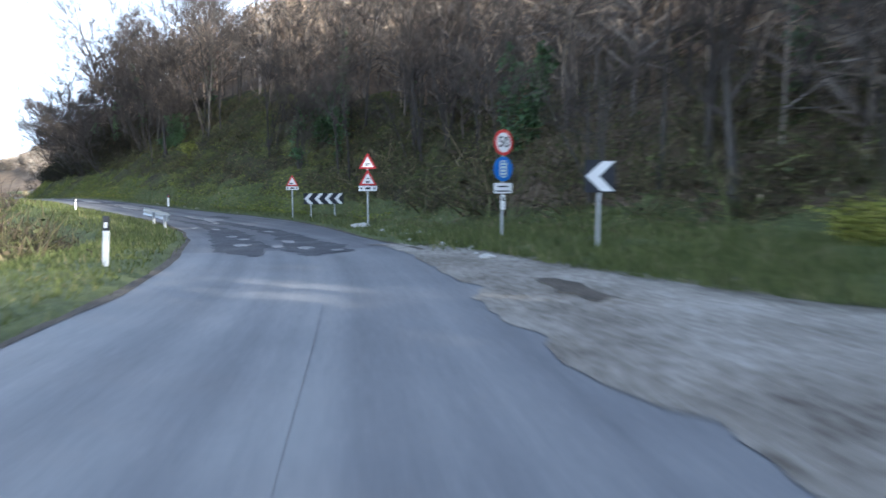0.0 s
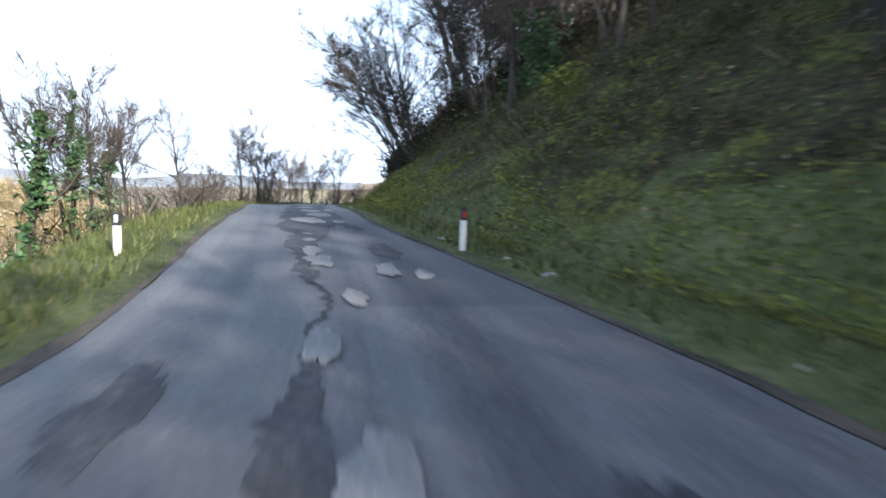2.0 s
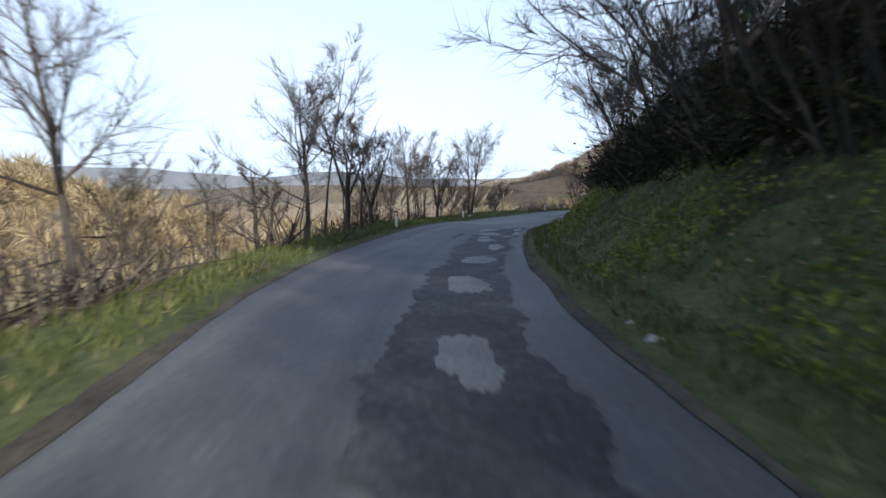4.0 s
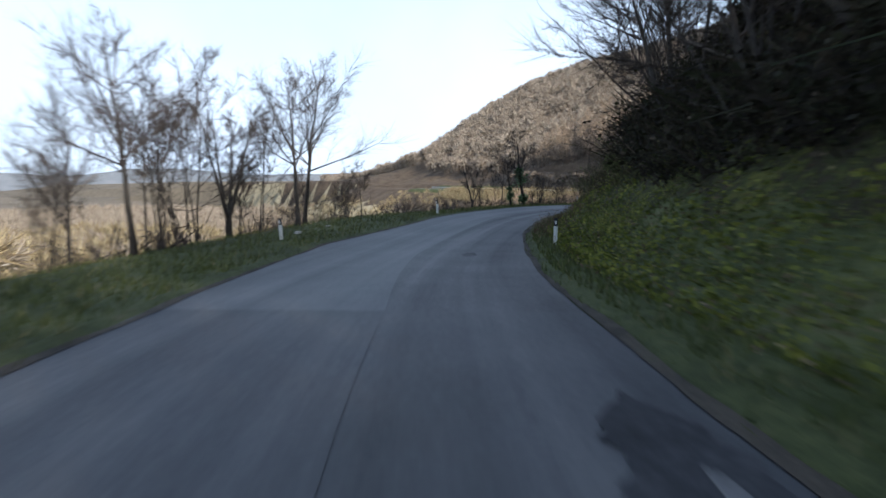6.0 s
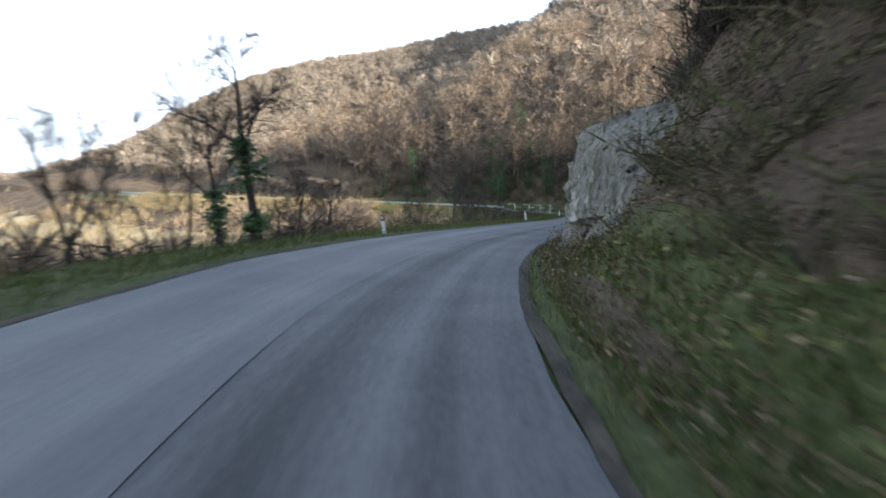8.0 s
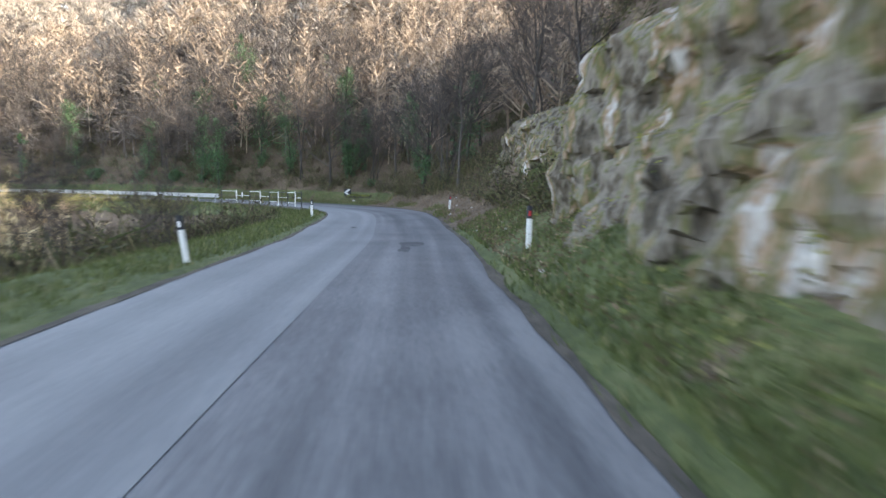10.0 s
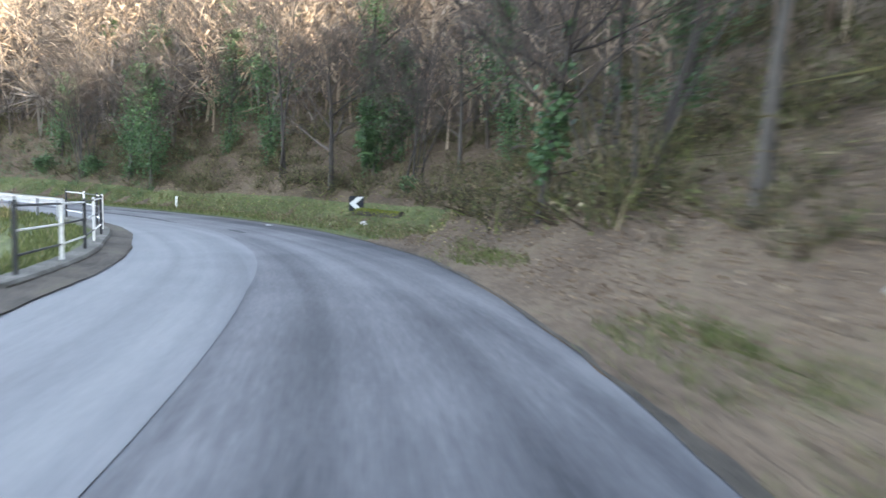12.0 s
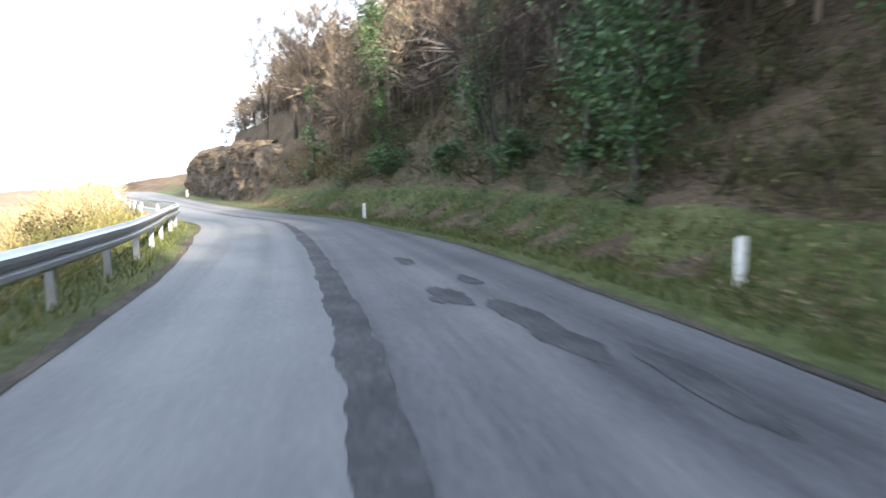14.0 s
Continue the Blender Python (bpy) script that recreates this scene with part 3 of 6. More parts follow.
ribbon("gravel_layby", S0, 15, lambda s: (edge_r(s) - 0.75 + edge_noise(s, 13, 0.6) + 0.25 * noise2(s, 0 * s, 2.2, 35))[:, None] + np.linspace(0, 1, 14)[None] * (table(s, (-60, 10.0), (3, 7.5), (6, 5.6), (9, 4.2), (13, 2.2), (15, 1.2)) + 0.5 * noise2(s, 0 * s, 0.4, 31))[:, None],
       lambda s, u, p: p[..., 2] + 0.012 + 0.055 * np.clip(u - edge_r(s) - 0.3, 0, 9) + 0.05 * noise2(p[..., 0], p[..., 1], 1.1, 33) * np.clip(u - edge_r(s) - 0.3, 0, 1), GRAVEL, step=0.25, label="dusty gravel lay-by beside the asphalt", category="lay-by")
ribbon("verge_layby", S0, 14, lambda s: edge_r(s)[:, None] + table(s, (-60, 6.4), (3, 3.4), (6, 1.75), (9, 0.9), (15, 0.2))[:, None] + np.linspace(0, 1, 18)[None] * 7.0, lambda s, u, p: soil(s, u, p) - 0.3 * np.clip(1 - (u - edge_r(s) - table(s, (-60, 6.4), (3, 3.4), (6, 1.75), (9, 0.9), (15, 0.2))) / 0.8, 0, 1) + 0.12 * noise2(p[..., 0], p[..., 1], 0.8, 16), TURF, label="grass behind the lay-by", category="verge")




def shoulder(name, s0, s1, edge, out, seed, label):
    """Dirt and crumbs that hide the asphalt's edge."""
    inner = lambda s: edge(s) - out * (0.04 + 0.11 * np.maximum(noise2(s, 0 * s, 0.45, seed, 5) + 0.25, 0))
    outer = lambda s: edge(s) + out * (0.07 + 0.10 * noise2(s, 0 * s + 9, 0.6, seed + 2, 4))
    ribbon(name, s0, s1, lambda s: inner(s)[:, None] + np.linspace(0, 1, 6)[None] * (outer(s) - inner(s))[:, None],
           lambda s, u, p: p[..., 2] + 0.013 + 0.03 * np.clip(np.abs(u - edge(s)), 0, 1) * ((u - edge(s)) * out > 0) + 0.012 * noise2(p[..., 0], p[..., 1], 3.0, seed + 4) * ((u - edge(s)) * out > 0), DIRT, 0.2, label, "verge")


ribbon("shoulder_bridge", 166, 189, lambda s: (edge_l(s) - 0.55)[:, None] + np.linspace(0, 1, 8)[None] * (0.62 + 0.06 * noise2(s, 0 * s, 1.2, 171))[:, None],
       lambda s, u, p: p[..., 2] + 0.03 + 0.07 * np.clip(edge_l(s) - u, 0, 1) + 0.015 * noise2(p[..., 0], p[..., 1], 2.5, 173), DIRT, 0.2, "dark dirt and dead leaves along the bridge kerb", "verge")
shoulder("shoulder_right", 13, 260, edge_r, 1.0, 151, "dark dirt and crumbs along the asphalt edge")
shoulder("shoulder_left", -30, 260, edge_l, -1.0, 161, "dark dirt and crumbs along the asphalt edge")
for s0, s1, bank_mat in ((22, 98, BANK), (98, 116, EARTH)):
    ribbon("bank_face", s0, s1, lambda s: (edge_r(s) + verge_right(s) + 0.1)[:, None] + np.linspace(0, 1, 26)[None] * 11.0,
           lambda s, u, p: ground_z(p[..., 0], p[..., 1]) - 0.12 + (0.24 + 0.36 * noise2(p[..., 0], p[..., 1], 0.8, 15, 4)) * np.clip((u - edge_r(s) - verge_right(s) - 0.1) / 1.6, 0, 1), bank_mat, label="steep bank overgrown with moss and brambles" if s0 < 98 else "steep bank of bare earth and dead leaves", category="bank")

# hills far off beyond the valley, distance haze put into their pale blue
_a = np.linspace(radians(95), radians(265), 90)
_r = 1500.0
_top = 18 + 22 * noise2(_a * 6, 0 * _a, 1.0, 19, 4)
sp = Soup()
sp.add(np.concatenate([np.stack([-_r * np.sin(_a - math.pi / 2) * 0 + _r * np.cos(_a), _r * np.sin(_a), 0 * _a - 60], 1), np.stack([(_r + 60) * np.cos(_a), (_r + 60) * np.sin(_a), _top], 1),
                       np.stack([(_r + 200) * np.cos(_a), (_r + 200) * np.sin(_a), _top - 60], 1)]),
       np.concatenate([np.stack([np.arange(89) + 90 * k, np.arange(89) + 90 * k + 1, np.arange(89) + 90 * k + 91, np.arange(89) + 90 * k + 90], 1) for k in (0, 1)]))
tagged(soup_part("backdrop_hills", sp, HAZED_HILL), "hills far beyond the valley, haze painted in their pale blue", "hills", kind="structure")


# ---- vegetation ----
def tube(points, radii, sides):
    p, r = np.asarray(points, float), np.asarray(radii, float)
    d = p[-1] - p[0]
    d = d / (np.linalg.norm(d) + 1e-9)
    a = np.cross(d, (0.3, 0.9, 0.1) if abs(d[2]) > 0.8 else (0, 0, 1))
    a /= np.linalg.norm(a)
    b = np.cross(d, a)
    w = np.arange(sides) * 2 * np.pi / sides
    ring = np.cos(w)[:, None] * a + np.sin(w)[:, None] * b
    v = (p[:, None] + r[:, None, None] * ring[None]).reshape(-1, 3)
    k, j = np.meshgrid(np.arange(len(p) - 1), np.arange(sides), indexing="ij")
    k, j = k.ravel() * sides, j.ravel()
    j2 = (j + 1) % sides
    return v, np.stack([k + j, k + j2, k + j2 + sides, k + j + sides], 1)


def spikes(base, way, length, rad):
    """Thin three-sided twigs that end in a point, many at once."""
    base, way = np.asarray(base), np.asarray(way)
    n = len(base)
    way = way / np.linalg.norm(way, axis=1, keepdims=True)
    a = np.cross(way, np.array([0.31, 0.52, 0.79]))
    a /= np.linalg.norm(a, axis=1, keepdims=True) + 1e-9
    b = np.cross(way, a)
    rad, length = np.broadcast_to(rad, n)[:, None], np.broadcast_to(length, n)[:, None]
    v = np.stack([base + rad * a, base + rad * (-0.5 * a + 0.87 * b), base + rad * (-0.5 * a - 0.87 * b), base + length * way], 1).reshape(-1, 3)
    o = np.arange(n)[:, None] * 4
    f = np.concatenate([o + [0, 1, 3], o + [1, 2, 3], o + [2, 0, 3]])
    return v, f


def blades(base, way, length, rad):
    """Hair-thin twigs, one sliver each."""
    base, way = np.asarray(base), np.asarray(way)
    n = len(base)
    way = way / np.linalg.norm(way, axis=1, keepdims=True)
    a = np.cross(way, np.stack([np.sin(np.arange(n) * 2.4), np.cos(np.arange(n) * 2.4), 0.4 + 0 * np.arange(n)], 1))
    a /= np.linalg.norm(a, axis=1, keepdims=True) + 1e-9
    rad, length = np.broadcast_to(rad, n)[:, None], np.broadcast_to(length, n)[:, None]
    return np.stack([base - rad * a, base + rad * a, base + length * way], 1).reshape(-1, 3), np.arange(n * 3).reshape(n, 3)


def grow(rng, height, stems=1, limbs=13, spread=0.42, radius=0.13, fine=7, first=0.25, fork=0.0):
    """A bare broad-leaved tree at the origin: soups of trunk and crown, and points along the wood for ivy."""
    trunk, crown, wood = Soup(), Soup(), []
    if fork:
        foot = np.array([[0, 0, -0.35], [0.02, 0.03, 0.3 * fork], [-0.03, 0.02, 0.7 * fork], [0, 0, fork + 0.1]])
        trunk.add(*tube(foot, radius * np.array([1.35, 1.05, 0.95, 0.85]), 8))
        wood.append((foot, foot[:, 0] * 0 + radius))
    for st in range(stems):
        lean = rng.normal(0, 0.05 if stems == 1 else 0.2, 2)
        if fork:
            way = 2 * np.pi * (st + rng.uniform(-0.25, 0.25)) / stems
            lean = np.array([np.cos(way), np.sin(way)]) * rng.uniform(0.22, 0.5)
        h = height * rng.uniform(0.8, 1.0)
        k = np.linspace(0, 1, 9)
        bend = rng.normal(0, 0.025, (9, 2)).cumsum(0) * h * 0.5
        pts = np.stack([lean[0] * k * h + bend[:, 0] * k, lean[1] * k * h + bend[:, 1] * k, k * h], 1)
        if fork:
            pts[:, 2] = fork + k * (h - fork)
            pts[:, :2] *= (1 - fork / h)
        elif stems > 1:
            pts[:, :2] += rng.normal(0, 0.25, 2)
        r0 = radius * rng.uniform(0.8, 1.15) / stems**0.4
        rad = r0 * (1 - k * 0.93) ** 0.9
        if not fork:
            rad[0] *= 1.5
            pts[0, 2] = -0.35
        trunk.add(*tube(pts, rad, 7))
        wood.append((pts, rad))
        for _ in range(limbs):
            f = rng.uniform(first, 0.97) ** 0.85
            at = np.array([np.interp(f, k, pts[:, c]) for c in range(3)])
            az, el = rng.uniform(0, 2 * np.pi), rng.uniform(0.35, 1.05)
            ln = h * (spread * (1.02 - f) + 0.13) * rng.uniform(0.7, 1.15)
            way = np.array([np.cos(az) * np.cos(el), np.sin(az) * np.cos(el), np.sin(el)])
            q = np.linspace(0, 1, 5)[:, None]
            wig = rng.normal(0, 0.05, (5, 3)).cumsum(0) * ln * q
            lp = at + way * ln * q + wig + np.array([0, 0, 0.22]) * ln * q**2
            lr = max(np.interp(f, k, rad) * 0.55, 0.012) * (1 - 0.88 * q[:, 0])
            crown.add(*tube(lp, lr, 4))
            nb = 10
            for _ in range(nb):
                g = rng.uniform(0.2, 1.0)
                b0 = np.array([np.interp(g, q[:, 0], lp[:, c]) for c in range(3)])
                w2 = way * 0.8 + rng.normal(0, 0.55, 3) + np.array([0, 0, 0.25])
                w2 /= np.linalg.norm(w2)
                l2 = ln * rng.uniform(0.25, 0.5) * (1.15 - 0.5 * g)
                q3 = np.linspace(0, 1, 3)[:, None]
                bp = b0 + w2 * l2 * q3 + rng.normal(0, 0.05, (3, 3)) * l2 * q3
                crown.add(*spikes(bp[:1], bp[2:] - bp[:1], np.linalg.norm(bp[2] - bp[0]), 0.016))
                hh = rng.uniform(0.15, 1.0, fine)[:, None]
                sb = b0 + w2 * l2 * hh
                sw = w2 * 0.9 + rng.normal(0, 0.5, (fine, 3)) + np.array([0, 0, 0.3])
                crown.add(*blades(sb, sw, l2 * rng.uniform(0.5, 1.25, fine), 0.0065))
    return trunk, crown, wood


def leaves(rng, centres, size, soup, flat=0.4):
    """Small pointed leaves at given places."""
    n = len(centres)
    a = rng.normal(0, 1, (n, 3))
    a[:, 2] *= flat
    a /= np.linalg.norm(a, axis=1, keepdims=True)
    b = np.cross(a, rng.normal(0, 1, (n, 3)))
    b /= np.linalg.norm(b, axis=1, keepdims=True) + 1e-9
    sz = (size * rng.uniform(0.6, 1.4, n))[:, None]
    v = np.stack([centres - a * sz, centres + b * sz * 0.6, centres + a * sz, centres - b * sz * 0.6], 1).reshape(-1, 3)
    soup.add(v, np.arange(n * 4).reshape(n, 4))


def make_tree(kind, seed, **how):
    rng = np.random.default_rng(seed)
    trunk, crown, wood = grow(rng, **how)
    return trunk.mesh("trunk", BARK, True), crown.mesh("crown", TWIG), wood, rng


KINDS = {
    "slender": [make_tree("s", 100 + k, height=9.5 + k, limbs=15, spread=0.30, radius=0.085, fine=15, first=0.3) for k in range(3)],
    "spreading": [make_tree("w", 200 + k, height=9.0 + 0.7 * k, limbs=19, spread=0.55, radius=0.15, fine=14, first=0.18) for k in range(3)],
    "gnarled": [make_tree("g", 400 + k, height=5.6 + 0.5 * k, limbs=11, spread=0.5, radius=0.16, fine=14, first=0.30) for k in range(3)],
    "forked": [make_tree("f", 500 + k, height=7.0, stems=4, limbs=6, spread=0.34, radius=0.17, fine=16, first=0.15, fork=1.1 + 0.3 * k) for k in range(3)],
    "coppice": [make_tree("c", 300 + k, height=6.5 + k, stems=6, limbs=5, spread=0.36, radius=0.085, fine=10, first=0.15) for k in range(3)],
}
WHAT = {"slender": "tall slender leafless tree with grey bark", "spreading": "leafless spreading tree with crooked limbs", "gnarled": "gnarled leafless tree with a thick crooked trunk", "forked": "leafless tree forking low into crooked limbs", "coppice": "many-stemmed leafless coppice on the slope"}


def tree(kind, k, x, y, size, turn, label="", ivy=0.0, group="roadside trees", thick=False):
    trunk, crown, wood, rng = KINDS[kind][k % len(KINDS[kind])]
    z = float(ground_z(np.array([x]), np.array([y]))[0])
    ob = thing("tree", pose(x, y, z - 0.02, 0, 0, turn) @ Matrix.Scale(size, 4), label or WHAT[kind], "tree", group)
    for name, me in (("trunk", trunk), ("crown", crown)):
        c = new(name, me)
        c.parent = ob
    if ivy:
        r = np.random.default_rng(int(abs(x * 13 + y * 7)) + 5)
        sp = Soup()
        for pts, rad in wood:
            k9 = np.linspace(0, 1, len(pts))
            m = int(34 * ivy * (1.6 if thick else 1))
            f = np.r_[r.uniform(0, ivy, m)]
            c = np.stack([np.interp(f, k9, pts[:, q]) for q in range(3)], 1)
            wide = (0.16 + (0.8 if thick else 0.2) * np.sin(np.pi * np.clip(f / ivy, 0.05, 0.97)) ** 0.7) * r.uniform(0.5, 1.3, m)
            c[:, :2] += r.normal(0, 1, (m, 2)) * wide[:, None] * 0.6
            each = 85 if thick else 40
            where = np.repeat(c, each, 0) + r.normal(0, 1, (m * each, 3)) * np.repeat(wide, each)[:, None] * np.array([0.42, 0.42, 0.5])
            leaves(r, where, 0.075 if thick else 0.10, sp)
        soup_part("ivy", sp, IVY, ob, "dark green ivy climbing the trunk")
    return ob


rng = np.random.default_rng(7)
# bare trees of the wood on the hillside, right of the road
for n in range(178):
    s = rng.uniform(-22, 235)
    lo = edge_r(s) + verge_right(s) + (3.8 if 104 < s < 165 else 4.6 if 28 < s < 104 else 1.6)
    u = lo + rng.uniform(0, 1) ** 1.5 * (11 if 28 < s < 160 else 17)
    x, y, _ = on_line(s, u)
    tree(("slender", "coppice", "slender", "spreading")[n % 4], n // 4, x, y, rng.uniform(0.7, 1.1), rng.uniform(0, 360), ivy=0.55 if rng.uniform() < (0.35 if s > 150 else 0.12) else 0.0, group="hillside trees")
for n in range(44):
    s = rng.uniform(8, 50)
    u = edge_r(s) + verge_right(s) + grass_up(s) + 0.8 + rng.uniform(0, 1) * 9
    x, y, _ = on_line(s, u)
    tree(("slender", "slender", "coppice", "gnarled")[n % 4], n // 4, x, y, rng.uniform(0.55, 0.95), rng.uniform(0, 360), ivy=0.6 if n % 5 == 0 else 0.0, group="hillside trees")
# trees that lean out over the bank
for n, (s, u, size, lean) in enumerate(((55.5, 5.2, 0.85, 30), (57.5, 5.4, 0.75, 26), (59.5, 5.2, 0.95, 34), (62.0, 5.6, 0.85, 28), (64.5, 5.6, 0.95, 32), (66.0, 6.4, 0.8, 18), (83.0, 6.4, 0.85, 18), (86.0, 6.2, 0.75, 22), (88.5, 5.8, 0.85, 22), (91.5, 6.6, 0.7, 12), (95.0, 5.8, 0.85, 20),
                                         (106.0, 5.6, 0.8, 18), (109.5, 5.4, 0.75, 24), (112.0, 5.0, 0.8, 22), (51.0, 6.6, 0.7, 10), (76.0, 6.6, 0.75, 14), (118.5, 5.2, 0.75, 24), (121.5, 5.6, 0.8, 18), (47.5, 7.2, 1.15, 6), (49.5, 8.4, 1.2, 8), (52.5, 7.4, 1.2, 10), (54.0, 8.8, 1.25, 6), (56.5, 7.8, 1.2, 12), (60.5, 8.2, 1.2, 10), (45.0, 8.0, 1.1, 5))):
    x, y, _ = on_line(s, u)
    ob = tree(("coppice", "spreading")[n % 2], n, x, y, size, 0, group="hillside trees", label="leafless tree leaning out over the roadside bank")
    out = -on_line(s, 1.0) + on_line(s, 0.0)
    ob.matrix_basis = Matrix.Translation(ob.matrix_basis.translation) @ Matrix.Rotation(radians(lean), 4, Vector((-out[1], out[0], 0))) @ Matrix.Rotation(n * 1.3, 4, "Z") @ Matrix.Scale(size, 4)
# bare trees along the outer edge of the road: kind, along, across, height, ivy
TALL = {"spreading": 10.2, "slender": 10.8, "coppice": 8.0, "gnarled": 6.3, "forked": 7.2}
for n, (kind, s, u, tall, ivy) in enumerate((
        ("slender", 46.4, -5.5, 4.0, 0.95), ("slender", 45.4, -5.2, 3.4, 0.95), ("gnarled", 44.4, -5.8, 3.6, 0.9), ("slender", 52.0, -6.5, 6.4, 0.72), ("slender", 51.0, -6.9, 5.2, 0), ("gnarled", 52.7, -6.0, 3.9, 0.8), ("spreading", 54.4, -6.0, 5.6, 0), ("gnarled", 57.8, -6.0, 1.9, 0.95),
        ("spreading", 61.8, -5.6, 4.5, 0), ("coppice", 63.6, -5.8, 3.0, 0), ("coppice", 66.6, -5.7, 3.0, 0), ("slender", 60.4, -7.2, 3.8, 0), ("slender", 33.0, -8.5, 5.0, 0.9), ("slender", 36.0, -8.0, 4.6, 0.8), ("gnarled", 30.0, -9.5, 4.0, 0.7),
        ("spreading", 71.2, -5.0, 6.4, 0), ("slender", 73.0, -5.1, 6.6, 0), ("forked", 75.2, -5.0, 4.9, 0), ("spreading", 77.4, -5.2, 4.8, 0), ("forked", 79.6, -5.6, 4.2, 0), ("coppice", 80.8, -6.0, 2.3, 0), ("slender", 78.4, -6.4, 4.8, 0), ("gnarled", 72.2, -6.8, 3.4, 0), ("slender", 74.2, -6.6, 4.6, 0), ("coppice", 80.6, -6.6, 2.0, 0), ("gnarled", 70.6, -6.4, 3.8, 0),
        ("spreading", 92.2, -9.0, 5.6, 0), ("coppice", 93.5, -9.2, 5.4, 0), ("spreading", 91.0, -9.8, 4.8, 0), ("coppice", 95.0, -9.6, 4.6, 0), ("coppice", 89.6, -9.0, 3.2, 0), ("slender", 94.2, -10.4, 5.4, 0),
        ("slender", 97.1, -11.0, 6.6, 0), ("forked", 97.9, -10.2, 5.4, 0), ("slender", 98.4, -9.2, 4.2, 0), ("spreading", 100.6, -9.0, 6.0, 0), ("coppice", 99.5, -11.0, 4.2, 0), ("slender", 96.0, -10.0, 5.0, 0),
        ("spreading", 103.4, -11.0, 7.2, 0), ("slender", 105.5, -9.2, 3.4, 0), ("coppice", 104.3, -9.2, 2.6, 0), ("slender", 101.9, -12.0, 5.6, 0), ("coppice", 107.0, -11.5, 3.4, 0),
        ("slender", 108.6, -17.0, 6.6, 0), ("slender", 110.6, -18.2, 7.2, 0), ("slender", 112.4, -18.6, 6.8, 0), ("slender", 114.2, -19.4, 6.2, 0), ("slender", 109.5, -20.0, 7.0, 0),
        ("forked", 112.8, -7.0, 3.0, 0), ("slender", 115.4, -6.5, 4.2, 0), ("gnarled", 116.3, -6.3, 3.3, 0.5), ("gnarled", 117.4, -6.0, 5.2, 0.55), ("gnarled", 118.6, -6.1, 1.3, 0), ("gnarled", 119.7, -6.2, 2.2, 0), ("slender", 114.3, -7.5, 2.6, 0), ("slender", 115.9, -7.2, 2.6, 0), ("coppice", 121.0, -6.9, 1.6, 0), ("gnarled", 122.6, -6.8, 2.2, 0),
        ("coppice", 84.5, -8.0, 2.6, 0), ("coppice", 145.0, -9.0, 4.0, 0), ("coppice", 150.0, -10.0, 4.4, 0), ("coppice", 154.0, -8.5, 3.2, 0), ("spreading", 140.0, -8.0, 5.0, 0), ("coppice", 136.0, -9.0, 4.0, 0), ("coppice", 158.0, -10.5, 4.0, 0))):
    x, y, _ = on_line(s, min(u, edge_l(s) - 1.4))
    tree(kind, n, x, y, (1.25 if s < 66 else 1.08) * tall / TALL[kind], n * 77 % 360, ivy=ivy, group="valley-side trees", label="leafless tree with an ivy-covered trunk by the drop" if ivy else "")
for n in range(18):
    s = rng.uniform(34, 140)
    u = edge_l(s) - verge_left(s) - 7.5 - rng.uniform(0, 1) ** 1.3 * 14
    x, y, _ = on_line(s, u)
    tree(("spreading", "slender", "coppice", "coppice")[n % 4], n // 4, x, y, rng.uniform(0.35, 0.6), rng.uniform(0, 360), group="valley-side trees")
# ivy-clad trees at the foot of the wooded hill
for n, (s, u, size) in enumerate(((196.5, 5.9, 0.95), (199.0, 6.2, 0.9), (199.5, 14.5, 1.0), (206.0, 6.6, 0.85), (190.0, 8.5, 0.9), (187.0, 12.0, 0.95), (183.5, 10.0, 0.8), (194.0, 9.0, 0.9), (213.0, 7.2, 0.8), (203.0, 11.0, 1.0), (178.0, 9.5, 0.8), (171.0, 8.0, 0.75))):
    x, y, _ = on_line(s, u)
    tree(("slender", "spreading")[n % 2], n, x, y, size, n * 61 % 360, ivy=0.85, thick=True, group="hillside trees", label="leafless tree wrapped in dark green ivy")


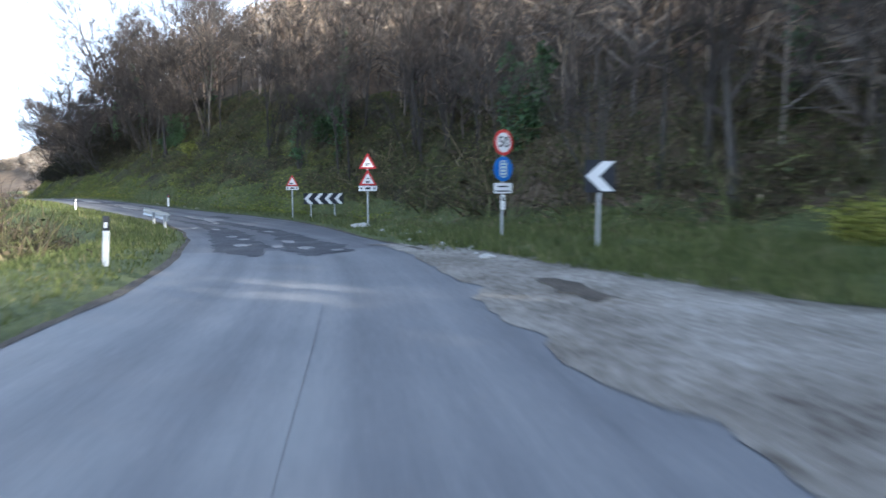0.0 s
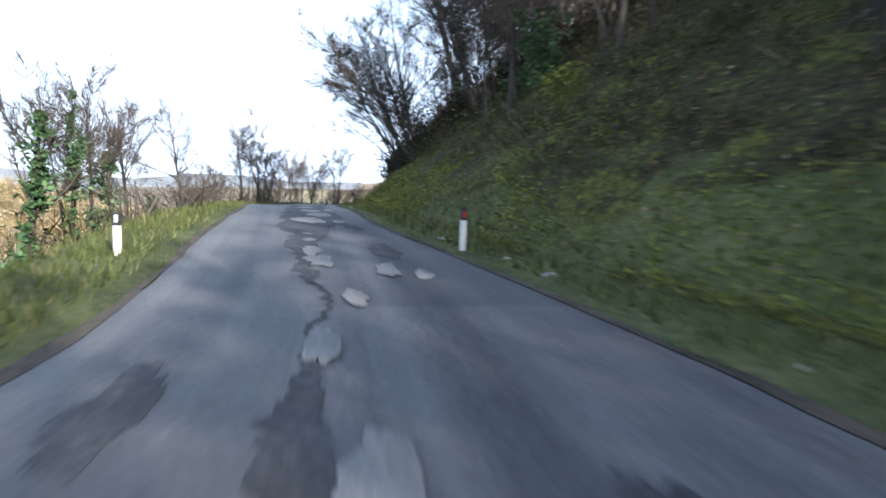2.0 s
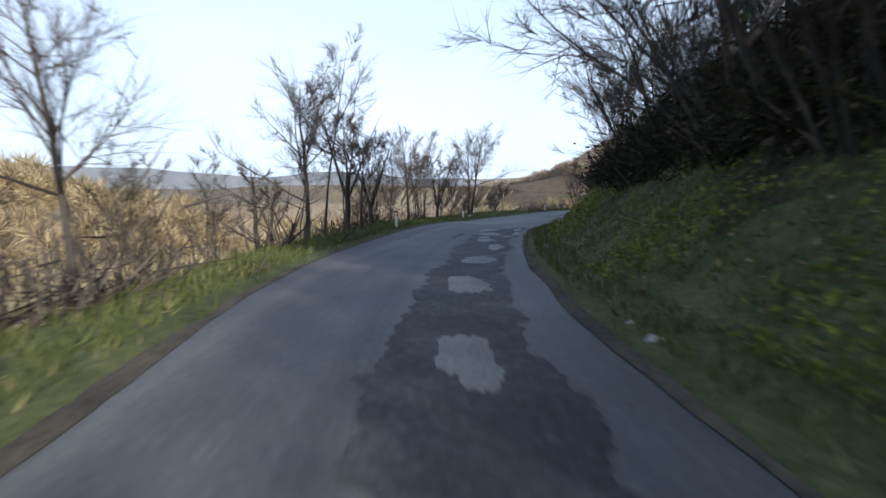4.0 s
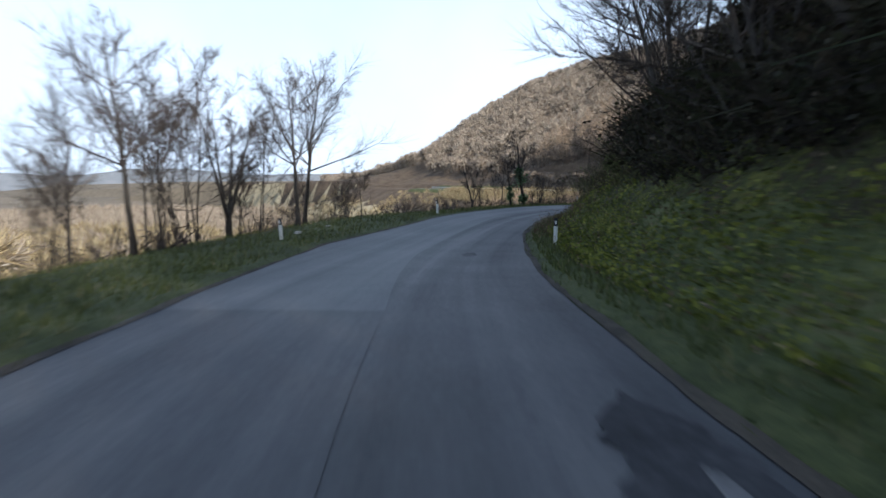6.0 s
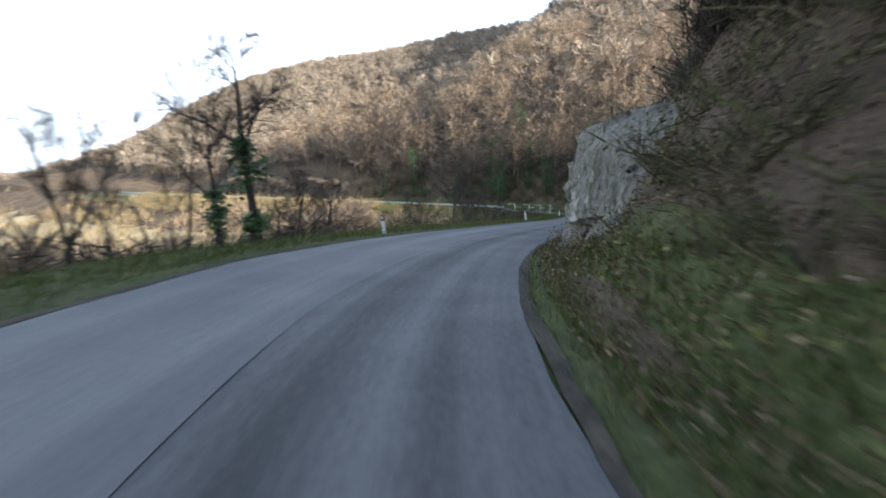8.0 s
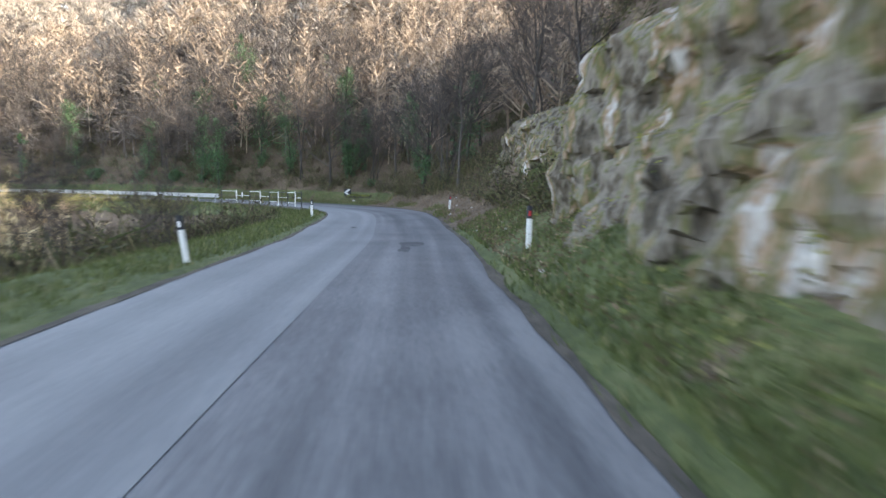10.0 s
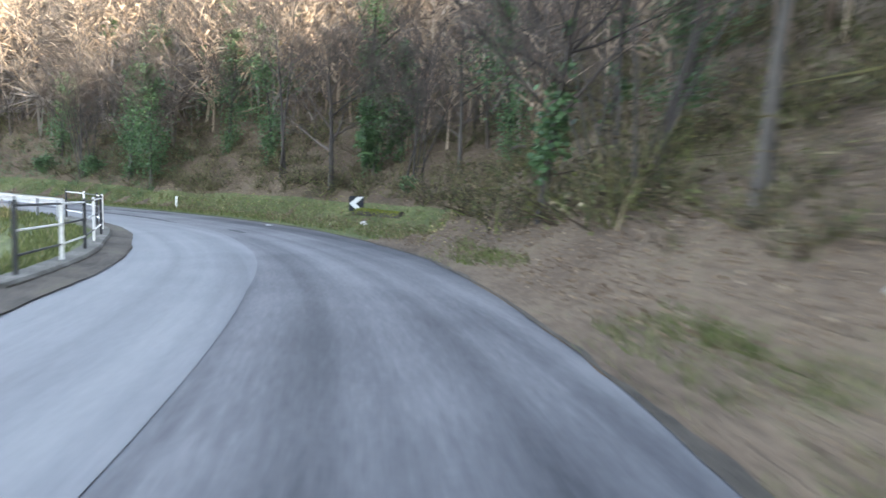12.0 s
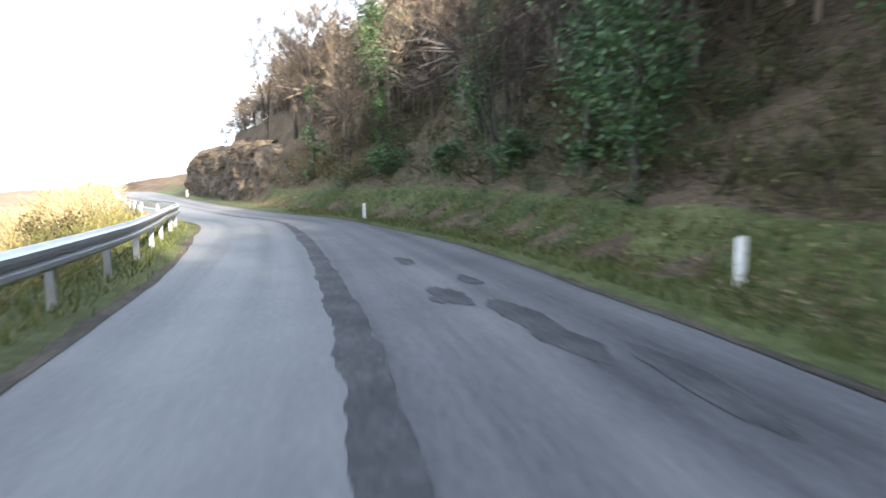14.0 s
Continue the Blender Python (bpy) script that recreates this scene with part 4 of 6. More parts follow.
def wood_stuff(name, label, test, count, seed, mat, box, height=(5, 9), round_crown=0, thin=0.022):
    """Far woods: many light trees in one mesh."""
    r = np.random.default_rng(seed)
    temps = []
    for k in range(5):
        sp = Soup()
        n = 20
        f = r.uniform(0.2, 1, n)
        base = np.stack([0 * f, 0 * f, f], 1) + r.normal(0, 0.012, (n, 3))
        az, el = r.uniform(0, 6.28, n), r.uniform(0.4, 1.2, n)
        way = np.stack([np.cos(az) * np.cos(el), np.sin(az) * np.cos(el), np.sin(el)], 1)
        ln = (0.10 + 0.34 * (1.05 - f)) * r.uniform(0.7, 1.2, n)
        sp.add(*spikes(np.zeros((1, 3)), np.array([[r.normal(0, 0.05), r.normal(0, 0.05), 1.0]]), 1.0, 0.016))
        sp.add(*blades(base, way, ln, 0.011))
        m = 3
        b2 = np.repeat(base, m, 0) + np.repeat(way * ln[:, None], m, 0) * r.uniform(0.2, 1, (n * m, 1))
        sp.add(*blades(b2, np.repeat(way, m, 0) + r.normal(0, 0.6, (n * m, 3)), np.repeat(ln, m) * r.uniform(0.4, 0.9, n * m), 0.008))
        if round_crown:
            sp, n = Soup(), round_crown
            sp.add(*spikes(np.zeros((1, 3)), np.array([[r.normal(0, 0.08), r.normal(0, 0.08), 1.0]]), 0.8, 0.02))
            way = r.normal(0, 1, (n, 3)) + np.array([0, 0, 0.7])
            way /= np.linalg.norm(way, axis=1, keepdims=True)
            from_ = np.array([0, 0, 0.52]) + way * np.array([0.20, 0.20, 0.16]) * r.uniform(0.1, 1, (n, 1))
            sp.add(*blades(from_, way + r.normal(0, 0.35, (n, 3)), r.uniform(0.14, 0.34, n), thin))
        temps.append((np.concatenate(sp.v), np.concatenate(sp.f[3])))
    x, y = r.uniform(box[0], box[1], count * 3), r.uniform(box[2], box[3], count * 3)
    s, u, _ = near(x, y)
    ok = np.flatnonzero(test(x, y, s, u))[:count]
    x, y = x[ok], y[ok]
    z = ground_z(x, y)
    out = Soup()
    kind = r.integers(0, 5, len(x))
    for k, (tv, tf) in enumerate(temps):
        w = np.flatnonzero(kind == k)
        if not len(w):
            continue
        h, a = r.uniform(*height, len(w)), r.uniform(0, 6.28, len(w))
        wide = h * r.uniform(0.8, 1.2, len(w))
        c, sn = np.cos(a)[:, None], np.sin(a)[:, None]
        v = np.stack([(tv[:, 0] * c - tv[:, 1] * sn) * wide[:, None] + x[w, None], (tv[:, 0] * sn + tv[:, 1] * c) * wide[:, None] + y[w, None], tv[:, 2] * h[:, None] + z[w, None] - 0.2], -1)
        f = (tf[None] + (np.arange(len(w)) * len(tv))[:, None, None]).reshape(-1, 3)
        out.add(v.reshape(-1, 3), f)
    return tagged(soup_part(name, out, mat), label, "woods", kind="stuff")


wood_stuff("hill_woods", "leafless brown winter woods covering the hill", lambda x, y, s, u: (u > 9.5 + 3 * (s < 165)) & (u < 60 + 40 * (s < 190)) & (s > -40) & (s < 262), 5200, 41, WOODS, (-190, 120, -50, 260), (4.5, 8))
wood_stuff("slope_saplings", "grey-brown saplings crowding the wooded slope", lambda x, y, s, u: (u > 11) & (u < 50) & (((s > 158) & (s < 260)) | ((s > -20) & (s < 46))), 3000, 46, SAPLING, (-150, 70, -40, 260), (2.5, 7.5))
wood_stuff("bluff_woods", "grey-brown saplings above the rocky bluff", lambda x, y, s, u: (u > edge_r(s) + verge_right(s) + 3.5) & (u < 32) & (s > 198) & (s < 263), 1300, 49, SAPLING, (-130, -40, 160, 240), (2.5, 6.5), 70, 0.009)
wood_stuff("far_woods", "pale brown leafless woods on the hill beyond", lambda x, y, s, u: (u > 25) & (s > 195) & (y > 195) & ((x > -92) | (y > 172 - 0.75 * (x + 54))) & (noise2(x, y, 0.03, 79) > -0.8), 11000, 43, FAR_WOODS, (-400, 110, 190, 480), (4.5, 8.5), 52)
wood_stuff("valley_woods", "sunlit golden leafless woods across the valley", lambda x, y, s, u: (u < -42) & (s > 20), 4600, 44, SCRUB, (-250, -60, -60, 170), (4, 8), 96, 0.010)
wood_stuff("slope_scrub", "sunlit golden scrub on the slope below the far bend", lambda x, y, s, u: (u < -6.5) & (u > -50) & (s > 222) & (s < 300), 900, 45, SCRUB, (-200, -50, 120, 240), (1.8, 3.2), 80, 0.008)
wood_stuff("gully_woods", "golden brown thickets in the hollow below the road", lambda x, y, s, u: u < -9, 1900, 47, WOODS, (-165, -68, 88, 160), (2.6, 5.5), 70, 0.011)
# added over the flat plain so that it reads lighter
wood_stuff("plain_woods", "leafless woods on the valley floor, haze put into their pale colour", lambda x, y, s, u: u < -40, 5200, 48, FAR_WOODS, (-430, -85, 70, 300), (4, 8), 60, 0.014)
wood_stuff("valley_scrub", "dry scrub in sunlit gold and saplings in the valley", lambda x, y, s, u: (u < -14) & (u > -120) & (s > 42) & (noise2(x, y, 0.05, 77) > -0.3), 2600, 42, SCRUB, (-230, 40, 0, 300), (1.6, 4.0))


def bush_stuff(name, label, count, seed, s_range, u_of, mat, size, leafy=52, test=None, stems=14):
    """Undergrowth: many small three-dimensional bushes in one mesh."""
    r = np.random.default_rng(seed)
    temps = []
    for k in range(6):
        sp = Soup()
        az, el = r.uniform(0, 6.28, stems), r.uniform(0.35, 1.45, stems)
        way = np.stack([np.cos(az) * np.cos(el), np.sin(az) * np.cos(el), np.sin(el)], 1)
        ln = r.uniform(0.5, 1.05, stems)
        root = r.normal(0, 0.14, (stems, 3)) * np.array([1, 1, 0])
        sp.add(*blades(root, way, ln, 0.014))
        m = 2
        b2 = np.repeat(root, m, 0) + np.repeat(way * ln[:, None], m, 0) * r.uniform(0.25, 0.9, (stems * m, 1))
        sp.add(*blades(b2, np.repeat(way, m, 0) + r.normal(0, 0.55, (stems * m, 3)), r.uniform(0.2, 0.5, stems * m), 0.009))
        if leafy:
            c = root[r.integers(0, stems, leafy)] + (way * ln[:, None])[r.integers(0, stems, leafy)] * r.uniform(0.2, 0.95, (leafy, 1)) + r.normal(0, 0.08, (leafy, 3))
            a = r.normal(0, 1, (leafy, 3))
            a /= np.linalg.norm(a, axis=1, keepdims=True)
            e = np.cross(a, r.normal(0, 1, (leafy, 3)))
            e /= np.linalg.norm(e, axis=1, keepdims=True)
            w = r.uniform(0.02, 0.045, (leafy, 1))
            sp.add(np.stack([c - a * w, c + e * w * 0.7, c + a * w, c - e * w * 0.7], 1).reshape(-1, 3)[:, :], np.concatenate([np.array([[0, 1, 2], [0, 2, 3]]) + 4 * q for q in range(leafy)]))
        temps.append((np.concatenate(sp.v), np.concatenate(sp.f[3])))
    s = r.uniform(*s_range, count)
    u = u_of(s, r)
    p = on_line(s, u)
    if test is not None:
        p = p[test(p[:, 0], p[:, 1], s, u)]
    p[:, 2] = ground_z(p[:, 0], p[:, 1]) - 0.05
    out, kind = Soup(), r.integers(0, 6, len(p))
    for k, (tv, tf) in enumerate(temps):
        q = p[kind == k]
        h, a = r.uniform(*size, len(q)), r.uniform(0, 6.28, len(q))
        wide = (h * r.uniform(0.9, 1.5, len(q)))[:, None]
        c, sn = np.cos(a)[:, None], np.sin(a)[:, None]
        v = np.stack([(tv[:, 0] * c - tv[:, 1] * sn) * wide + q[:, :1], (tv[:, 0] * sn + tv[:, 1] * c) * wide + q[:, 1:2], tv[:, 2] * h[:, None] + q[:, 2:]], -1)
        out.add(v.reshape(-1, 3), (tf[None] + (np.arange(len(q)) * len(tv))[:, None, None]).reshape(-1, 3))
    return tagged(soup_part(name, out, mat), label, "undergrowth", kind="stuff")


bush_stuff("bank_brambles", "dark brambles and bare stems on the bank", 2100, 91, (24, 113), lambda s, r: edge_r(s) + verge_right(s) + 0.4 + grass_up(s) * 0.8 + 7.5 * r.uniform(0, 1, len(s)) ** 1.1, BRAMBLE, (0.35, 1.2))
bush_stuff("bank_thicket", "dense dark thicket of ivy and bare stems on the upper bank, with painted shade", 1900, 104, (52, 121), lambda s, r: edge_r(s) + verge_right(s) + table(s, (52, 3.4), (60, 1.9), (92, 1.6), (100, 2.6), (112, 2.7), (121, 3.2)) + 7.0 * r.uniform(0, 1, len(s)), SHADE_THICKET, (0.7, 2.0), 64)
bush_stuff("rock_thicket", "dark tangle of bare brush on top of the rock", 320, 105, (112, 136), lambda s, r: edge_r(s) + verge_right(s) + table(s, (112, 3.4), (118, 2.4), (136, 3.2)) + 5.0 * r.uniform(0, 1, len(s)), TWIG, (0.6, 1.7), 0, None, 30)
bush_stuff("bridge_scrub", "low dry scrub behind the crash barrier", 260, 107, (188, 213), lambda s, r: edge_l(s) - 1.3 - 2.5 * r.uniform(0, 1, len(s)), BRUSH, (0.5, 1.0), 30)
bush_stuff("bend_scrub", "low golden scrub along the drop beyond the far bend", 700, 106, (212, 276), lambda s, r: edge_l(s) - 1.9 - 4.5 * r.uniform(0, 1, len(s)), SCRUB, (1.1, 1.9), 16, None, 26)
bush_stuff("hill_brambles", "dark brambles and saplings under the trees", 1500, 92, (-20, 30), lambda s, r: edge_r(s) + verge_right(s) + 0.6 + 22 * r.uniform(0, 1, len(s)) ** 1.2, BRAMBLE, (0.7, 2.2), 40)
bush_stuff("wood_brambles", "brambles, saplings and ivy under the trees", 3000, 93, (144, 225), lambda s, r: edge_r(s) + verge_right(s) + 1.2 + 16 * r.uniform(0, 1, len(s)) ** 1.1, BRAMBLE, (0.4, 1.5), 46)
bush_stuff("drop_scrub", "golden dry scrub along the outer edge", 420, 94, (44, 135), lambda s, r: edge_l(s) - verge_left(s) - 1.6 - 9 * r.uniform(0, 1, len(s)) ** 1.2, SCRUB, (0.5, 1.7), 14)
bush_stuff("gully_bushes", "dark bushes in the gully below the road", 650, 95, (120, 172), lambda s, r: edge_l(s) - verge_left(s) - 1.0 - 14 * r.uniform(0, 1, len(s)), BRAMBLE, (0.8, 2.3), 34)
bush_stuff("ditch_bushes", "dark bushes in the hollow behind the short barrier", 330, 108, (16, 50), lambda s, r: edge_l(s) - verge_left(s) - 1.2 - 14 * r.uniform(0, 1, len(s)), BRAMBLE, (0.8, 2.2), 34)
bush_stuff("ground_ivy", "dark green ivy creeping over the ground", 500, 96, (196, 216), lambda s, r: edge_r(s) + verge_right(s) * 0.8 + 5 * r.uniform(0, 1, len(s)), IVY, (0.25, 0.7), 60, None, 6)
bush_stuff("bank_shrubs", "yellow-green clumps of grass and broom", 380, 97, (26, 101), lambda s, r: edge_r(s) + verge_right(s) + 0.4 + 6 * r.uniform(0, 1, len(s)) ** 1.3, YELLOW_LEAF, (0.25, 0.6), 50, lambda x, y, s, u: noise2(x, y, 0.25, 63) > -0.05)


def scatter(name, label, category, count, seed, s_range, u_of, mat, size, kind="blade", test=None):
    r = np.random.default_rng(seed)
    s = r.uniform(*s_range, count)
    u = u_of(s, r)
    p = on_line(s, u)
    if test is not None:
        k = test(p[:, 0], p[:, 1], s, u)
        p, s, u = p[k], s[k], u[k]
    p[:, 2] = ground_z(p[:, 0], p[:, 1]) + 0.02
    sp = Soup()
    if kind == "blade":
        way = r.normal(0, 0.4, p.shape) + np.array([0, 0, 1.0])
        side = np.cross(way, r.normal(0, 1, p.shape))
        side /= np.linalg.norm(side, axis=1, keepdims=True)
        ln = size * r.uniform(0.4, 1.3, len(p))
        v = np.stack([p - side * 0.018, p + side * 0.018, p + way * ln[:, None]], 1).reshape(-1, 3)
        sp.add(v, np.arange(len(p) * 3).reshape(-1, 3))
    else:
        p[:, 2] += np.abs(r.normal(0, 0.14, len(p))) * (1 + noise2(p[:, 0], p[:, 1], 0.9, seed))
        leaves(r, p, size, sp, 0.5)
    return tagged(soup_part(name, sp, mat), label, category, kind="stuff")


scatter("verge_grass", "short green grass on the verge below the slope", "grass", 95000, 51, (12, 215), lambda s, r: edge_r(s) + 0.03 + (verge_right(s) + 0.3 + grass_up(s)) * r.uniform(0, 1, len(s)), GRASS, 0.13, test=lambda x, y, s, u: (s < 136) | (s > 176) | (noise2(x, y, 0.4, 65) > np.where(s < 153, -0.3, 0.25)))
scatter("bank_grass", "green grass along the road's outer edge", "grass", 80000, 52, (-5, 215), lambda s, r: edge_l(s) - 0.03 - (verge_left(s) + 0.6) * r.uniform(0, 1, len(s)), GRASS, 0.13, test=lambda x, y, s, u: (s < 167) | (s > 188) | (u < edge_l(s) - 1.0))
scatter("slope_brush", "brambles and dry leaves covering the slope", "undergrowth", 64000, 53, (10, 240), lambda s, r: edge_r(s) + verge_right(s) + 12 * r.uniform(0, 1, len(s)) ** 1.6, BRUSH, 0.036, "leaf", lambda x, y, s, u: noise2(x, y, 0.22, 61) > np.where((s > 138) & (s < 182), 0.2, -0.35))
scatter("slope_litter", "brown fallen leaves on the slope", "leaf litter", 46000, 54, (10, 240), lambda s, r: edge_r(s) + verge_right(s) * 0.6 + 12 * r.uniform(0, 1, len(s)) ** 1.4, LITTER, 0.03, "leaf")
scatter("bank_moss", "yellow-green moss and grass on the bank", "moss", 56000, 55, (24, 100), lambda s, r: edge_r(s) + verge_right(s) * 0.7 + 6 * r.uniform(0, 1, len(s)) ** 1.5, MOSS, 0.045, "leaf", lambda x, y, s, u: noise2(x, y, 0.3, 62) > 0.0)

scatter("wood_edge_litter", "brown fallen leaves under the trees", "leaf litter", 26000, 60, (4, 48), lambda s, r: edge_r(s) + verge_right(s) + grass_up(s) + 0.3 + 10 * r.uniform(0, 1, len(s)) ** 1.2, LITTER, 0.04, "leaf")
scatter("rock_foot_litter", "brown fallen leaves and grass below the rock", "leaf litter", 36000, 59, (96, 124), lambda s, r: edge_r(s) + 0.25 + 7 * r.uniform(0, 1, len(s)) ** 1.3, LITTER, 0.026, "leaf")
scatter("wood_litter", "brown and pale fallen leaves on the slope", "leaf litter", 46000, 56, (140, 192), lambda s, r: edge_r(s) + 0.4 + 8 * r.uniform(0, 1, len(s)) ** 1.3, LITTER, 0.024, "leaf", lambda x, y, s, u: noise2(x, y, 0.35, 64) > -0.3)
scatter("layby_grass", "green grass behind the lay-by", "grass", 42000, 57, (-8, 16), lambda s, r: edge_r(s) + table(s, (-60, 6.4), (3, 3.4), (6, 1.75), (9, 0.9), (15, 0.2)) + 0.25 + 5.5 * r.uniform(0, 1, len(s)), GRASS, 0.16)
bush_stuff("layby_tufts", "tussocks of grass and dry stems", 260, 98, (-6, 24), lambda s, r: edge_r(s) + table(s, (-60, 6.4), (3, 3.4), (6, 1.75), (9, 0.9), (15, 0.4), (24, 0.5)) + 0.5 + 4.5 * r.uniform(0, 1, len(s)), GRASS, (0.15, 0.4), 8, None, 24)
bush_stuff("verge_tufts", "tussocks of grass on the verge", 700, 99, (24, 210), lambda s, r: edge_r(s) + 0.5 + (verge_right(s) + grass_up(s)) * r.uniform(0, 1, len(s)), GRASS, (0.12, 0.35), 8, lambda x, y, s, u: (s < 136) | (s > 176) | (noise2(x, y, 0.4, 65) > np.where(s < 153, -0.3, 0.3)), 22)
bush_stuff("outer_tufts", "tussocks of grass along the drop", 600, 100, (-5, 168), lambda s, r: edge_l(s) - 0.5 - verge_left(s) * r.uniform(0, 1, len(s)), GRASS, (0.12, 0.35), 8, None, 22)
bush_stuff("edge_brush", "bare twiggy brush along the drop", 150, 101, (42, 128), lambda s, r: edge_l(s) - verge_left(s) * 0.95 - 4.5 * r.uniform(0, 1, len(s)) ** 1.2, TWIG, (0.7, 2.1), 0, None, 22)
scatter("foot_litter", "brown fallen leaves along the foot of the hill", "leaf litter", 26000, 58, (184, 222), lambda s, r: edge_r(s) + 0.7 + 9 * r.uniform(0, 1, len(s)) ** 1.2, LITTER, 0.027, "leaf")


# ---- road furniture ----
def face(x, y, tx, ty):
    """Degrees of turn so that a thing's -y side faces from (x, y) towards (tx, ty)."""
    return math.degrees(math.atan2(ty - y, tx - x)) + 90


def gz(x, y):
    return float(ground_z(np.array([x]), np.array([y]))[0])


def delineator(x, y, turn, tall=0.8, lean=0.0, dark=True, red=True, label=""):
    ob = thing("delineator_post", pose(x, y, gz(x, y) + 0.02, 0, lean, turn), label or "white plastic delineator post with a black top band", "road post", "delineator posts")
    prof = [(-0.055, -0.02), (-0.035, -0.05), (0.035, -0.05), (0.055, -0.02), (0.04, 0.05), (-0.04, 0.05)]

    def shell(z0, z1, grow_by=1.0, slant=0.0):
        bm = bmesh.new()
        lo = [bm.verts.new((a * grow_by, b * grow_by, z0)) for a, b in prof]
        hi = [bm.verts.new((a * grow_by, b * grow_by, z1 + slant * b)) for a, b in prof]
        for n in range(6):
            bm.faces.new((lo[n], lo[(n + 1) % 6], hi[(n + 1) % 6], hi[n]))
        bm.faces.new(hi)
        bm.faces.new(lo[::-1])
        return bm

    tall *= 1.12
    split = tall - min(0.24, 0.28 * tall) if dark else tall
    part("post_body", shell(-0.3, split, 1.0, 0 if dark else -0.4), PLASTIC, ob)
    if dark:
        part("top_band", shell(split, tall, 1.0, -0.5), BLACK, ob, "black top band")
        part("reflector", box_bm((0.045, 0.008, 0.10), (0, -0.053, split + 0.10), 0.003), RED if red else WHITE, ob, "red reflector" if red else "white reflector")
    return ob


def tri(c, r, grow_by=0.0):
    return [(c[0] + (r + grow_by) * math.sin(a), c[1] + (r + grow_by) * math.cos(a)) for a in (0, -2.0944, 2.0944)]


def rounded(outline, r=0.03, n=4):
    out = []
    for k in range(len(outline)):
        a, b, c = (Vector(outline[(k + d) % len(outline)]) for d in (-1, 0, 1))
        p, q = b + (a - b).normalized() * r * 1.7, b + (c - b).normalized() * r * 1.7
        for t in np.linspace(0, 1, n):
            out.append(tuple((1 - t) ** 2 * p + 2 * t * (1 - t) * b + t * t * q))
    return out


def disc(c, r, n=28):
    return [(c[0] + r * math.cos(a), c[1] + r * math.sin(a)) for a in np.linspace(0, 2 * math.pi, n, endpoint=False)]


def rect(c, w, h):
    return [(c[0] - w / 2, c[1] - h / 2), (c[0] + w / 2, c[1] - h / 2), (c[0] + w / 2, c[1] + h / 2), (c[0] - w / 2, c[1] + h / 2)]


def pole(ob, top, r=0.03):
    part("pole", rod_bm((0, 0.03, -0.4), (0, 0.03, top), r), STEEL, ob, "grey galvanised pole", smooth=False)


def warning(ob, c, side, picture):
    """A triangular warning sign with its centre at c (x, z)."""
    r = side / 1.732
    p = part("warning_triangle", plate_bm(rounded(tri(c, r), 0.035), 0.012, -0.004), RED, ob, "red-bordered warning triangle")
    part("white_field", plate_bm(rounded(tri(c, r * 0.66), 0.015), 0.004, -0.008), WHITE, p)
    for n, (x, z, w, h) in enumerate(picture):
        part("symbol", plate_bm(rounded(rect((c[0] + x * side, c[1] + z * side), w * side, h * side), 0.006), 0.004, -0.012), BLACK, p)


def chevron(c, w, h, y):
    """One white arrow that points to -x."""
    x, z = c
    pts = [(x - w / 2, z), (x + w * 0.06, z + h / 2), (x + w / 2, z + h / 2), (x - w * 0.04, z), (x + w / 2, z - h / 2), (x + w * 0.06, z - h / 2)]
    bm = bmesh.new()
    v = [bm.verts.new((a, y, b)) for a, b in pts] + [bm.verts.new((a, y + 0.004, b)) for a, b in pts]
    for q in ((0, 3, 2, 1), (0, 5, 4, 3)):
        bm.faces.new([v[k] for k in q])
        bm.faces.new([v[k + 6] for k in reversed(q)])
    for k in range(6):
        bm.faces.new((v[k], v[(k + 1) % 6], v[(k + 1) % 6 + 6], v[k + 6]))
    bmesh.ops.recalc_face_normals(bm, faces=bm.faces[:])
    return bm


def speed_sign(x, y, turn):
    ob = thing("speed_limit_sign", pose(x, y, gz(x, y), 0, 0, turn), "speed limit 50 sign above a blue round sign", "road sign")
    z = SIGN_TOP - gz(x, y)
    pole(ob, z)
    d = part("speed_disc", plate_bm(disc((0, z - 0.31), 0.31), 0.012, -0.004), RED, ob, "red-ringed white disc")
    part("white_field", plate_bm(disc((0, z - 0.31), 0.235), 0.004, -0.008), WHITE, d)
    t = new("number", text_mesh("50", 0.36))
    t.data.materials.append(BLACK)
    t.parent, t.matrix_basis = d, pose(0, -0.012, z - 0.31, 90, 0, 0)
    b = part("blue_disc", plate_bm(disc((0, z - 0.94), 0.30), 0.012, -0.004), BLUE, ob, "blue disc with a pale tyre-chain picture")
    part("symbol", plate_bm(rounded(rect((0, z - 0.94), 0.24, 0.42), 0.06), 0.004, -0.008), SIGN_PALE, b)
    for k in range(5):
        part("symbol_link", plate_bm(rect((0, z - 1.10 + 0.08 * k), 0.17, 0.028), 0.004, -0.012), BLUE, b)
    p = part("plate", plate_bm(rounded(rect((0, z - 1.40), 0.60, 0.25), 0.02), 0.010, -0.004), WHITE, ob, "white plate with two rows of writing")
    part("plain_bar", plate_bm(rect((0, z - 1.36), 0.34, 0.035), 0.004, -0.008), BLACK, p)
    part("plain_bar", plate_bm(rect((0, z - 1.47), 0.48, 0.03), 0.004, -0.008), BLACK, p)
    s = part("small_plate", plate_bm(rounded(rect((0.0, z - 1.74), 0.15, 0.36), 0.02), 0.010, -0.004), WHITE, ob, "narrow white plate")
    part("symbol", plate_bm(rect((0, z - 1.66), 0.07, 0.10), 0.004, -0.008), BLACK, s)


